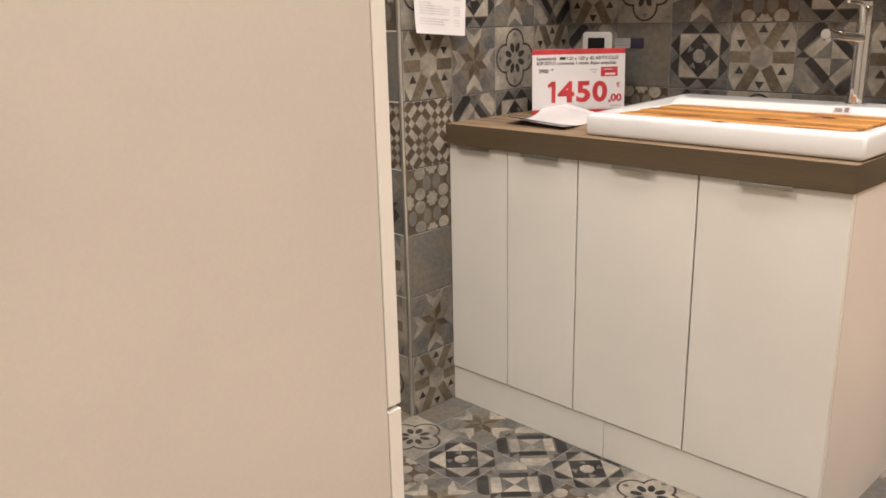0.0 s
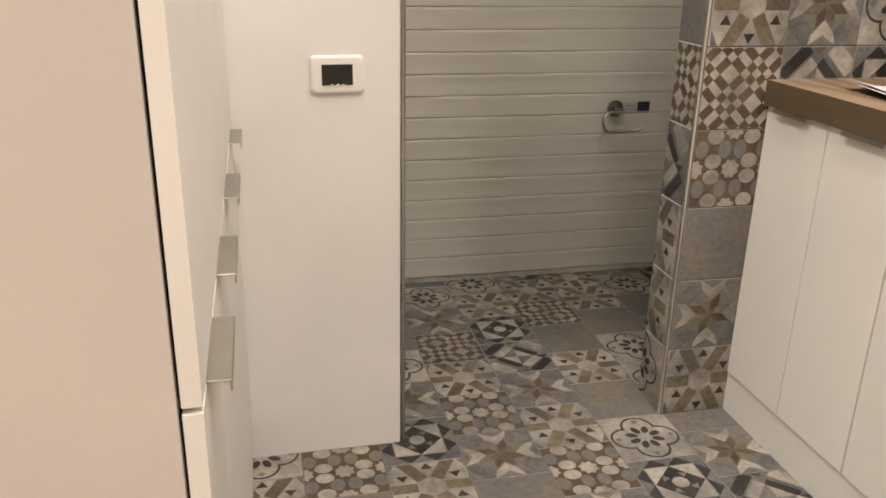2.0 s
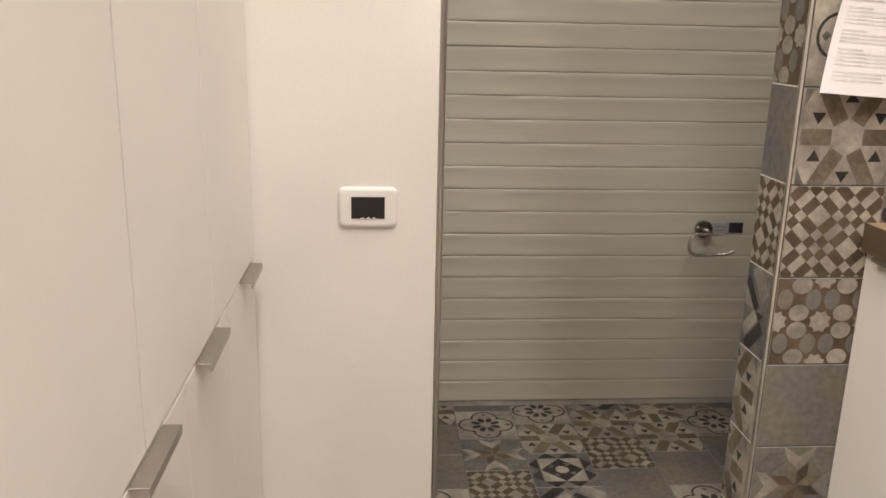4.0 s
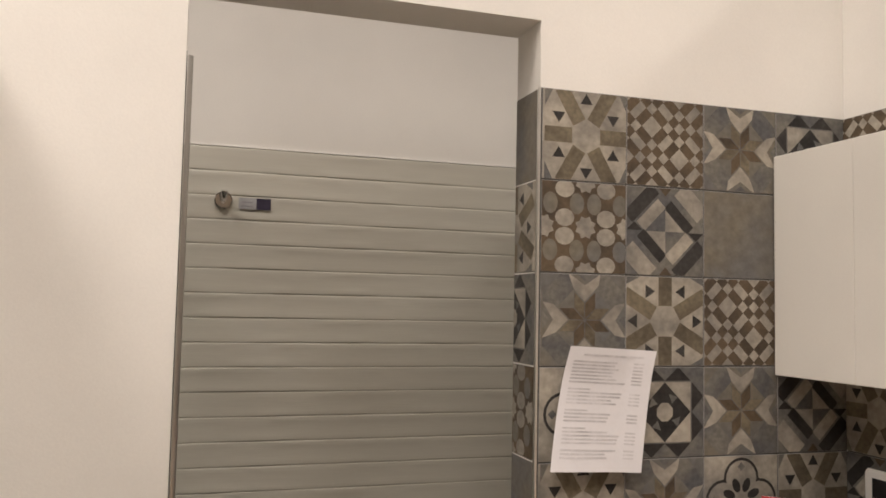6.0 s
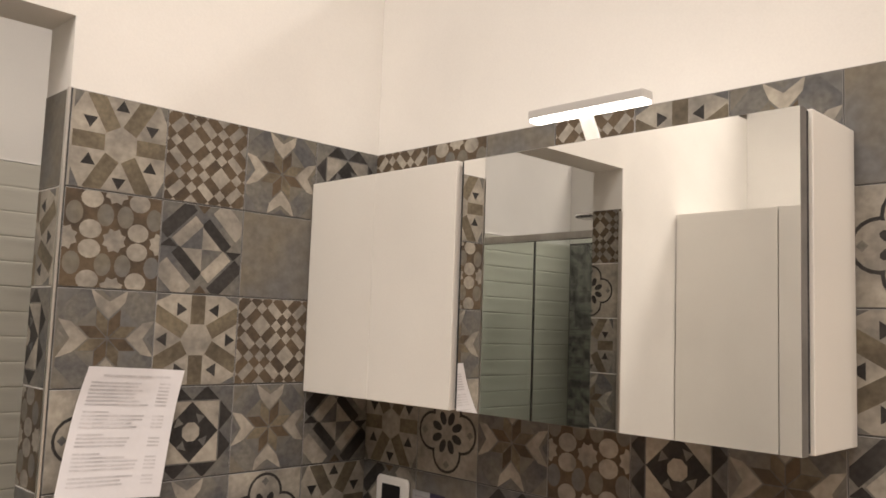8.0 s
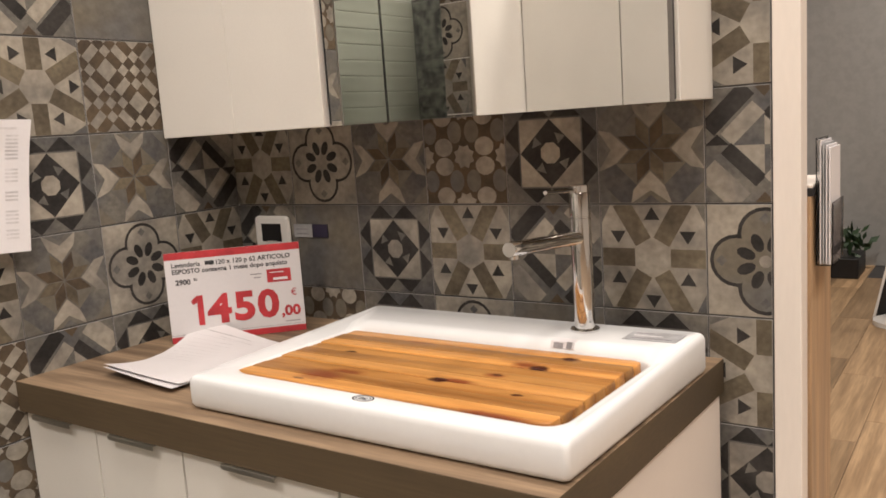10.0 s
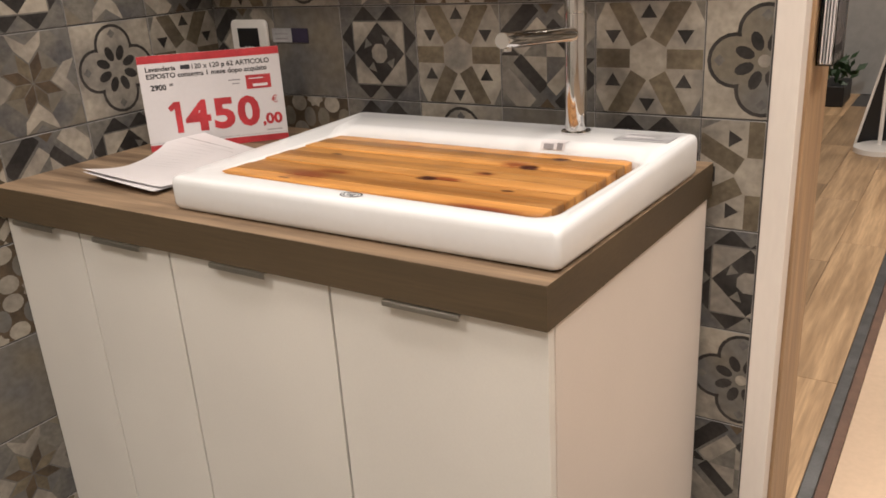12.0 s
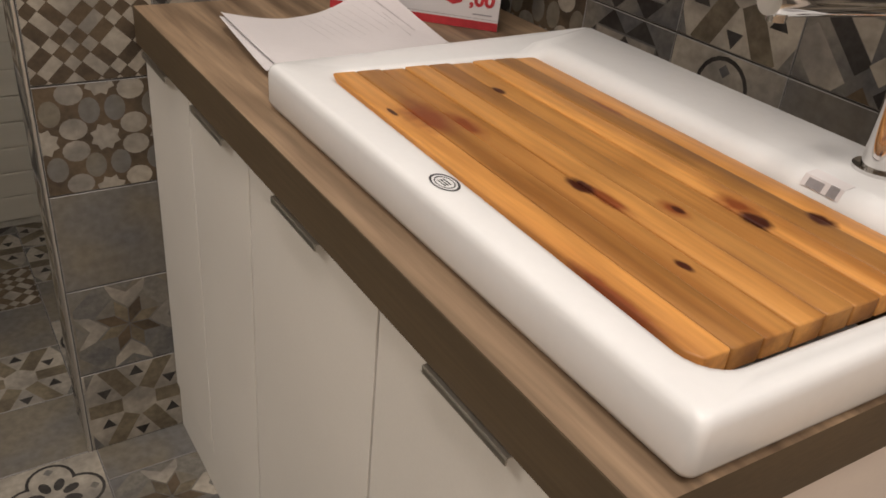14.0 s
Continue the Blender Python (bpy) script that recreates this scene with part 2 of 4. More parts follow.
def tube(points, r, seg=12, bm=None, caps=True):
    """A round bar along a line of points."""
    bm = bm or bmesh.new()
    pts = [Vector(p) for p in points]
    rows, side = [], None
    for i, p in enumerate(pts):
        d = (pts[min(i + 1, len(pts) - 1)] - pts[max(i - 1, 0)]).normalized()
        side = (d.orthogonal() if side is None else side - d * side.dot(d)).normalized()
        w = d.cross(side)
        k = r[i] if isinstance(r, (list, tuple)) else r
        rows.append([bm.verts.new(p + k * (math.cos(2 * math.pi * j / seg) * side + math.sin(2 * math.pi * j / seg) * w)) for j in range(seg)])
    for a, b in zip(rows, rows[1:]):
        for j in range(seg):
            bm.faces.new((a[j], a[(j + 1) % seg], b[(j + 1) % seg], b[j]))
    if caps:
        bm.faces.new(rows[0])
        bm.faces.new(rows[-1])
    return bm


def thing(name, label, category, group="", at=(0, 0, 0)):
    ob = new(name)
    ob.matrix_world = Matrix.Translation(at)
    ob.empty_display_size = 0.05
    return tagged(ob, label, category, group)


def structure(name, bm, mats, label, category=""):
    return tagged(link(name, bm, mats), label, category, kind="structure")


def words(text, size, m, parent, matrix, name="lettering", bold=0.0, space=1.0):
    cu = bpy.data.curves.new(name, "FONT")
    cu.body, cu.size, cu.offset, cu.extrude, cu.resolution_u = text, size, bold, 0.0002, 3
    cu.space_character = space
    tmp = bpy.data.objects.new("tmp_text", cu)
    scene.collection.objects.link(tmp)
    me = bpy.data.meshes.new_from_object(tmp.evaluated_get(bpy.context.evaluated_depsgraph_get()))
    bpy.data.objects.remove(tmp)
    bpy.data.curves.remove(cu)
    me.name = name
    me.materials.clear()
    me.materials.append(m)
    ob = new(name, me)
    ob.parent = parent
    ob.matrix_local = matrix
    if name == "lettering":
        tagged(ob, kind="stuff")
    return ob


# ---- printed tiles: patterns as inlaid shapes on a 20 cm tile ----
def disc(cx, cy, rx, ry=None, n=14, turn=0.0):
    ry = rx if ry is None else ry
    out = []
    for i in range(n):
        a = 2 * math.pi * i / n
        x, y = rx * math.cos(a), ry * math.sin(a)
        out.append((cx + x * math.cos(turn) - y * math.sin(turn), cy + x * math.sin(turn) + y * math.cos(turn)))
    return out


def spin(poly, deg):
    c, s = math.cos(radians(deg)), math.sin(radians(deg))
    return [(x * c - y * s, x * s + y * c) for x, y in poly]


def pattern_hexagon():
    out = [("L", [(-0.5, -0.5), (0.5, -0.5), (0.5, 0.5), (-0.5, 0.5)])]
    for a in (0, 60, 120, 180, 240, 300):
        reach = 0.5 if a in (0, 180) else 0.6
        out.append(("O", spin([(0.17, -0.085), (reach, -0.085), (reach, 0.085), (0.17, 0.085)], a)))
    out.append(("L", disc(0, 0, 0.19, n=6, turn=radians(30))))
    for s in (1, -1):
        out.append(("D", [(-0.075, s * 0.355), (0.075, s * 0.355), (0, s * 0.475)]))
        for h in (1, -1):
            out.append(("D", [(h * 0.33 - 0.075, s * 0.25), (h * 0.33 + 0.075, s * 0.25), (h * 0.33, s * 0.13)]))
            out.append(("G", [(h * 0.5, s * 0.5), (h * 0.5, s * 0.3), (h * 0.4, s * 0.5)]))
    return out


def pattern_star():
    out = [("B", [(-0.5, -0.5), (0.5, -0.5), (0.5, 0.5), (-0.5, 0.5)])]
    for a in (0, 90, 180, 270):
        out.append(("G", spin([(0.5, 0.5), (0.2, 0.5), (0.13, 0.33), (0.33, 0.13), (0.5, 0.2)], a)))
        out.append(("B", spin([(0.5, 0.5), (0.28, 0.5), (0.5, 0.28)], a)))
        out.append(("L", spin([(-0.19, 0.5), (-0.165, 0.37), (0, 0.2), (0.165, 0.37), (0.19, 0.5), (0, 0.375)], a)))
        out.append(("G", spin([(-0.1, 0.5), (0, 0.42), (0.1, 0.5)], a)))
    for k in range(8):
        a = 22.5 + 45 * k
        out.append(("G", spin([(0, 0), (0.17, 0.0715), (0.335, 0), (0.17, -0.0715)], a)))
        out.append(("N" if k % 2 else "O", spin([(0.012, 0), (0.169, 0.0655), (0.325, 0), (0.169, -0.0655)], a)))
    return out


def pattern_flower(fill="S"):
    out = [("L", [(-0.5, -0.5), (0.5, -0.5), (0.5, 0.5), (-0.5, 0.5)])]
    lobes = ((0, 0.24), (0, -0.24), (0.24, 0), (-0.24, 0))
    out += [("D", disc(x, y, 0.235, n=20)) for x, y in lobes]
    out += [(fill, disc(x, y, 0.203, n=20)) for x, y in lobes]
    out.append((fill, disc(0, 0, 0.25, n=16)))
    for x, y in lobes:
        out.append(("G", [(x * 1.55, y * 1.55 + 0.05), (x * 1.55 + 0.05, y * 1.55), (x * 1.55, y * 1.55 - 0.05), (x * 1.55 - 0.05, y * 1.55)]))
    for k in range(8):
        a = radians(22.5 + 45 * k)
        out.append(("D", disc(0.175 * math.cos(a), 0.175 * math.sin(a), 0.085, 0.05, 10, a)))
    out.append(("L", disc(0, 0, 0.055, n=10)))
    return out


def pattern_discs():
    out = [("N", [(-0.5, -0.5), (0.5, -0.5), (0.5, 0.5), (-0.5, 0.5)])]
    for x in (-0.42, -0.105, 0.105, 0.42):
        for y in (-0.255, 0.255):
            out.append(("B", disc(x, y, 0.088, 0.118)))
    for x in (-0.25, 0.25):
        for y in (-0.415, -0.1, 0.1, 0.415):
            out.append(("L", disc(x, y, 0.115, 0.098)))
        out.append(("N", [(x - 0.1, 0.03), (x, 0), (x - 0.1, -0.03)]))
        out.append(("N", [(x + 0.1, 0.03), (x, 0), (x + 0.1, -0.03)]))
    for x, y in ((0, 0), (-0.5, 0), (0.5, 0), (0, 0.5), (0, -0.5)):
        pts = []
        for i in range(16):
            r = 0.132 if i % 2 else 0.1
            pts.append((x + r * math.cos(math.pi * i / 8), y + r * math.sin(math.pi * i / 8)))
        out.append(("L", pts))
    return out


def pattern_lattice():
    """Light bars, large lozenges and clusters of small ones on an umber ground."""
    out = [("N", [(-0.5, -0.5), (0.5, -0.5), (0.5, 0.5), (-0.5, 0.5)])]
    s = 0.355
    bar = [(-0.1, -0.05), (0.1, -0.05), (0.1, 0.05), (-0.1, 0.05)]
    for i in (-1, 0, 1):
        for j in (-1, 0, 1):
            out.append(("L", [(x + i * s, y + j * s) for x, y in spin(bar, 45 if (i + j) % 2 == 0 else -45)]))
    for i in range(-2, 2):
        for j in range(-2, 2):
            cx, cy = (i + 0.5) * s, (j + 0.5) * s
            if (i + j) % 2:
                out.append(("L", disc(cx, cy, 0.128, n=4)))
            else:
                for dx, dy in ((0, 0), (1, 0), (-1, 0), (0, 1), (0, -1)):
                    out.append(("L", disc(cx + 0.15 * dx, cy + 0.15 * dy, 0.07, n=4)))
    return out


def pattern_plain():
    return [("B", [(-0.5, -0.5), (0.5, -0.5), (0.5, 0.5), (-0.5, 0.5)])]


def pattern_square():
    out = [("G", [(-0.5, -0.5), (0.5, -0.5), (0.5, 0.5), (-0.5, 0.5)])]
    for a in (0, 90, 180, 270):
        out.append(("D", spin([(-0.33, 0.345), (0, 0.345), (-0.17, 0.5)], a)))
        out.append(("D", spin([(0, 0.345), (0.33, 0.345), (0.17, 0.5)], a)))
    out.append(("L", [(-0.33, -0.33), (0.33, -0.33), (0.33, 0.33), (-0.33, 0.33)]))
    out.append(("D", [(-0.33, 0), (0, -0.33), (0.33, 0), (0, 0.33)]))
    for a in (0, 90, 180, 270):
        out.append(("G", spin([(0.09, 0.09), (0.165, 0.165), (0.05, 0.2)], a)))
    out.append(("L", disc(0, 0, 0.11, n=8, turn=radians(22.5))))
    return out


def pattern_diagonal():
    out = [("G", [(-0.5, -0.5), (0.5, -0.5), (0.5, 0.5), (-0.5, 0.5)])]

    def bar(key, x, y, a, half, wide):
        box = [(-half, -wide), (half, -wide), (half, wide), (-half, wide)]
        out.append((key, [(px + x, py + y) for px, py in spin(box, a)]))
    for s in (1, -1):
        bar("L", s * 0.34, s * 0.34, -45, 0.21, 0.105)
        bar("D", s * 0.175, s * 0.165, -45, 0.205, 0.062)
        bar("L", -s * 0.18, s * 0.185, 45, 0.19, 0.072)
        bar("D", -s * 0.305, s * 0.315, 45, 0.24, 0.08)
        out.append(("L", [(0, 0), (s * 0.245, 0), (0, s * 0.245)]))
        out.append(("G", [(0, 0), (-s * 0.225, 0), (0, s * 0.225)]))
        out.append(("D", [(-s * 0.5, s * 0.005), (-s * 0.29, s * 0.005), (-s * 0.395, s * 0.1)]))
        out.append(("N", [(-0.09, s * 0.5), (0.09, s * 0.5), (0, s * 0.4)]))
    return out


PATTERNS = {"A": pattern_hexagon, "B": pattern_star, "C": pattern_flower, "D": pattern_discs, "E": pattern_lattice,
            "F": pattern_plain, "K": lambda: pattern_flower("B"), "G": pattern_square, "H": pattern_diagonal}
INKS = {"L": (LIGHT, 1), "D": (DARK, 2), "N": (BROWN, 3), "O": (OLIVE, 4), "G": (GREY, 5), "B": (BLUE, 6), "S": (LIGHT, 1)}
TILE_MATS = [EDGE, LIGHT, DARK, BROWN, OLIVE, GREY, BLUE]
TILE = 0.2


def clipped(poly, box):
    x0, x1, y0, y1 = box
    for axis, lim, sign in ((0, x0, 1), (0, x1, -1), (1, y0, 1), (1, y1, -1)):
        out = []
        for i, p in enumerate(poly):
            q = poly[(i + 1) % len(poly)]
            dp, dq = sign * (p[axis] - lim), sign * (q[axis] - lim)
            if dp >= 0:
                out.append(p)
            if (dp > 0 > dq) or (dp < 0 < dq):
                k = dp / (dp - dq)
                out.append((p[0] + k * (q[0] - p[0]), p[1] + k * (q[1] - p[1])))
        poly = out
        if len(poly) < 3:
            return []
    return poly


def tile_faces(kind, box, quarter):
    """Vertices, faces and material numbers of one tile, its face up at z = 0, its body below."""
    x0, x1, y0, y1 = box
    verts, faces, mats = [], [], []
    g = 0.0008
    a, b, c, d = x0 * TILE + g, x1 * TILE - g, y0 * TILE + g, y1 * TILE - g
    e = 0.0009
    for inset, z in ((0, -0.009), (0, -e), (e, 0)):
        verts += [(a + inset, c + inset, z), (b - inset, c + inset, z), (b - inset, d - inset, z), (a + inset, d - inset, z)]
    for k in (0, 4):
        for i in range(4):
            j = (i + 1) % 4
            faces.append((k + i, k + j, k + 4 + j, k + 4 + i))
            mats.append(0)
    m = 0.010
    inner = (x0 + m, x1 - m, y0 + m, y1 - m)
    z = 0.0
    for n, (key, poly) in enumerate(PATTERNS[kind]()):
        poly = clipped(spin(poly, 90 * quarter) if quarter else poly, inner if n else box)
        if n == 0:
            poly = [(x0 + m * 0.9, y0 + m * 0.9), (x1 - m * 0.9, y0 + m * 0.9), (x1 - m * 0.9, y1 - m * 0.9), (x0 + m * 0.9, y1 - m * 0.9)]
        if len(poly) < 3:
            continue
        start = len(verts)
        if sum(p[0] * q[1] - p[1] * q[0] for p, q in zip(poly, poly[1:] + poly[:1])) < 0:
            poly = poly[::-1]
        if n == 0:
            verts += [(a + e, c + e, 0), (b - e, c + e, 0), (b - e, d - e, 0), (a + e, d - e, 0)]
        else:
            z += 0.000012
            verts += [(x * TILE, y * TILE, z) for x, y in poly]
        faces.append(tuple(range(start, len(verts))))
        mats.append(INKS[key][1])
    return verts, faces, mats


TILE_MESH = {}


def tile_mesh(kind, box=(-0.5, 0.5, -0.5, 0.5), quarter=0):
    key = (kind, box, quarter)
    if key not in TILE_MESH:
        v, f, m = tile_faces(kind, box, quarter)
        me = bpy.data.meshes.new("tile")
        me.from_pydata(v, [], f)
        for mat in TILE_MATS:
            me.materials.append(mat)
        me.polygons.foreach_set("material_index", m)
        TILE_MESH[key] = me
    return TILE_MESH[key]


def tile(parent, kind, m, box=(-0.5, 0.5, -0.5, 0.5), quarter=0):
    ob = new("tile", tile_mesh(kind, box, quarter))
    ob.parent = parent
    ob.matrix_local = m
    return ob


def frame_on(origin, u, v):
    """A pose whose x runs along u, y along v, z out of the surface."""
    u, v = Vector(u), Vector(v)
    w = u.cross(v)
    return Matrix(((u.x, v.x, w.x, origin[0]), (u.y, v.y, w.y, origin[1]), (u.z, v.z, w.z, origin[2]), (0, 0, 0, 1)))


# ---- structure ----
def notch_wall(pts, y0, y1):
    """A wall from its outline in x and z, between two planes of y."""
    bm = bmesh.new()
    f = bm.faces.new([bm.verts.new((x, y0, z)) for x, z in pts])
    up = bmesh.ops.extrude_face_region(bm, geom=[f])
    for v in up["geom"]:
        if isinstance(v, bmesh.types.BMVert):
            v.co.y = y1
    return bm


OPEN_L, OPEN_R, OPEN_H, WALL_T, WALL_H = -1.545, -0.811, 2.158, 0.13, 2.54
wall_north = structure("wall_north", notch_wall([(-2.6, 0), (OPEN_L, 0), (OPEN_L, OPEN_H), (OPEN_R, OPEN_H), (OPEN_R, 0), (0.1, 0), (0.1, WALL_H), (-2.6, WALL_H)], 0.0, WALL_T),
                       PLASTER, "white plastered wall with an open doorway, partly tiled", "wall")
wall_east = structure("wall_east", slab((0.0015, -1.313, 0), (0.1, -0.0005, WALL_H), 0), PLASTER, "white wall with a patchwork tile cladding", "wall")
wall_west = structure("wall_west", slab((-2.6, -1.175, 0), (-2.525, -0.001, 2.85), 0), PLASTER, "white wall behind the tall cabinet", "wall")
wall_back = structure("wall_back", slab((-2.7, 1.052, 0), (0.45, 1.14, WALL_H), 0), PLASTER, "back wall of the shower room, white above grey ribbed tiles", "wall")
wall_shower = structure("wall_shower", slab((-2.7, WALL_T + 0.001, 0), (-2.612, 1.051, WALL_H), 0), PLASTER, "side wall of the shower clad in dark mosaic", "wall")
wall_toilet = structure("wall_toilet", slab((0.3, WALL_T + 0.001, 0), (0.45, 1.051, WALL_H), 0), PLASTER, "white side wall behind the toilet", "wall")
part("skirting_bed", slab((0.1005, 0.0, 0), (0.3, WALL_T, WALL_H), 0), PLASTER, wall_toilet)
floor = structure("floor", slab((-2.6, -2.3, -0.06), (0.299, 1.051, -0.0015), 0), GROUT, "patchwork printed tile floor", "floor")
tagged(part("ground_slab", slab((-7, -7, -0.16), (6.05, 7, -0.0602), 0), BEIGE, floor))
hall_floor = structure("hall_floor", slab((0.0, -7, -0.06), (5.899, -1.432, -0.004), 0), BEIGE, "pale beige floor of the shop aisle", "floor")
hall_floor_west = structure("hall_floor_west", slab((-7, -7, -0.06), (-0.001, -2.301, -0.004), 0), BEIGE, "pale beige floor of the shop aisle", "floor")
hall_floor_far = structure("hall_floor_far", slab((-7, -2.3, -0.06), (-2.701, 7, -0.004), 0), BEIGE, "pale beige floor of the shop aisle", "floor")
ceiling = structure("ceiling", slab((-7, -7, 4.22), (6.05, 7, 4.3), 0), CEILING, "plain pale hall ceiling", "ceiling")
for nm, a, b in (("wall_hall_east", (5.9, -7, 0), (6.05, 7, 4.22)), ("wall_hall_west", (-7.15, -7, 0), (-7.0, 7, 4.22)),
                 ("wall_hall_north", (-7, 7.0, 0), (6.05, 7.15, 4.22)), ("wall_hall_south", (-7, -7.15, 0), (6.05, -7.0, 4.22))):
    structure(nm, slab(a, b, 0), HALLGREY if nm == "wall_hall_east" else PLASTER, "plain painted wall of the shop hall", "wall")

# tiles of the wall beside the doorway, top row first
part("grout_bed", slab((OPEN_R + 0.002, -0.0022, 0.0), (-0.0025, 0.0, 2.009), 0), GROUT, wall_north)
ROWS_NORTH = ("AEBG", "DHFA", "BaEH", "CGBH", "ABCA", "EHGD", "DFGB", "FAHC", "BGDE", "AFBA")
for r, row in enumerate(ROWS_NORTH):
    for c, k in enumerate(row):
        m = frame_on((-0.7 + 0.2 * c - (0.0025 if c else 0.002), -0.0037, 1.9095 - 0.201 * r), (1, 0, 0), (0, 0, 1))
        box = (-0.5, 0.5, -0.5, 0.5) if c else (-0.53, 0.5, -0.5, 0.5)
        tile(wall_north, k.upper(), m, box, 1 if k.islower() else 0)

# tiles of the wall behind the washbasin
part("grout_bed", slab((-0.0007, -1.3125, 0.0), (0.0014, -0.004, 2.009), 0), GROUT, wall_east)
ROWS_EAST = ("EDFEaBF", "BAHGDEC", "GFBAHDa", "ACBDGBH", "HFGAHAC", "GDGCFGa", "BAHDECG", "FGBAHDC", "DECFGBH", "ABGHDEA")
for r, row in enumerate(ROWS_EAST):
    for c, k in enumerate(row):
        m = frame_on((-0.0022, -0.1 - 0.2 * c, 1.9095 - 0.201 * r), (0, -1, 0), (0, 0, 1))
        box = (-0.5, 0.5, -0.5, 0.5) if c < 6 else (-0.5, 0.056, -0.5, 0.5)
        tile(wall_east, "K" if k == "C" and r > 3 and c == 6 else k.upper(), m, box, 1 if k.islower() else 0)

# cut tiles in the two reveals of the doorway
JAMB_R, JAMB_L = "FaGDFEHAAC", "ECABDFGCaB"
for r in range(10):
    z = 1.9095 - 0.201 * r
    tile(wall_north, JAMB_R[r].upper(), frame_on((OPEN_R - 0.0015, 0.1305, z), (0, -1, 0), (0, 0, 1)), (0.0, 0.64, -0.5, 0.5), 1 if JAMB_R[r].islower() else 0)
    tile(wall_north, JAMB_L[r].upper(), frame_on((OPEN_L + 0.0015, 0.1305, z), (0, 1, 0), (0, 0, 1)), (-0.64, 0.0, -0.5, 0.5), 1 if JAMB_L[r].islower() else 0)

# floor tiles in columns, every other one shifted by half a tile; y starts in tenths of a metre
FLOOR_KNOWN = {(-10, -2): "C", (-10, 0): "F", (-10, 2): "A", (-10, 4): "F", (-10, 6): "E", (-10, -4): "G", (-10, -6): "H", (-12, -1): "A", (-12, -3): "D", (-12, 1): "B",
               (-12, 3): "H", (-12, 5): "G", (-12, 7): "A", (-14, -2): "B", (-14, 0): "D", (-14, 2): "A", (-14, 4): "E", (-14, 6): "B", (-14, 8): "C", (-14, -4): "F", (-16, -1): "G",
               (-16, -3): "A", (-16, 1): "B", (-16, 3): "C", (-16, -5): "H", (-18, -2): "D", (-18, -4): "F", (-20, -1): "C", (-20, -3): "A",
               (-8, -3): "B", (-8, -1): "F", (-8, -5): "H", (-8, -7): "G", (-8, -9): "C", (-8, 1): "C", (-8, 3): "C", (-8, 5): "F", (-8, 7): "A"}
pick = random.Random(5)
for c in range(-26, 3, 2):
    shift = 0 if (c // 2) % 2 else 1
    for y in range(-24 + shift, 11, 2):
        kind = FLOOR_KNOWN.get((c, y)) or pick.choice("ABCDEFGHFBA")
        if c >= 0 and y < 1:
            continue
        top = min(0.5, (1.05 - (y + 1) / 10) / TILE)
        low = max(-0.5, (-2.3 - (y + 1) / 10) / TILE)
        if top - low < 0.06:
            continue
        jit = pick.choice((0, 0, 1, 2, 3)) if (c, y) not in FLOOR_KNOWN else 0
        tile(floor, kind, frame_on(((c + 1) / 10, (y + 1) / 10, 0.0), (1, 0, 0), (0, 1, 0)), (-0.5, 0.5, low, top), jit)

# corner profiles of the doorway
for nm, x, z1, m, lab in (("trim_right", OPEN_R - 0.001, 2.01, SATIN, "polished steel corner profile on the tiled edge"), ("trim_left", OPEN_L + 0.004, 1.998, STEEL, "steel corner profile on the plastered edge")):
    s = 1 if nm == "trim_right" else -1
    bm = bmesh.new()
    wide = 1.0 if s > 0 else 1.7
    prof = [(x + s * 0.0005, -0.0045)] + [(x + s * (0.002 - wide * 0.0065 * math.cos(radians(a))), 0.0025 - 0.0075 * math.sin(radians(a))) for a in range(80, -1, -16)] + [(x - s * (0.0035 if s > 0 else 0.0085), 0.006), (x + s * 0.0005, 0.006)]
    b0 = [bm.verts.new((px, py, 0)) for px, py in prof]
    b1 = [bm.verts.new((px, py, z1)) for px, py in prof]
    for i in range(len(prof)):
        j = (i + 1) % len(prof)
        bm.faces.new((b0[i], b0[j], b1[j], b1[i]))
    bm.faces.new(b0)
    bm.faces.new(b1)
    structure(nm, bm, m, lab, "trim")

# ribbed tile courses of the shower room's back wall
part("tile_bed", slab((-2.61, 1.0475, 0.0), (0.299, 1.0519, 2.018), 0), STRIPBED, wall_back)
wave = random.Random(11)


def ripple(step, count):
    """A smooth random line along a course: returns a function of x between 0 and 1."""
    knots = [wave.random() for _ in range(count + 3)]

    def at_x(x):
        k = min(count, int(x / step))
        f = min(1.0, x / step - k)
        f = f * f * (3 - 2 * f)
        return knots[k] * (1 - f) + knots[k + 1] * f
    return at_x


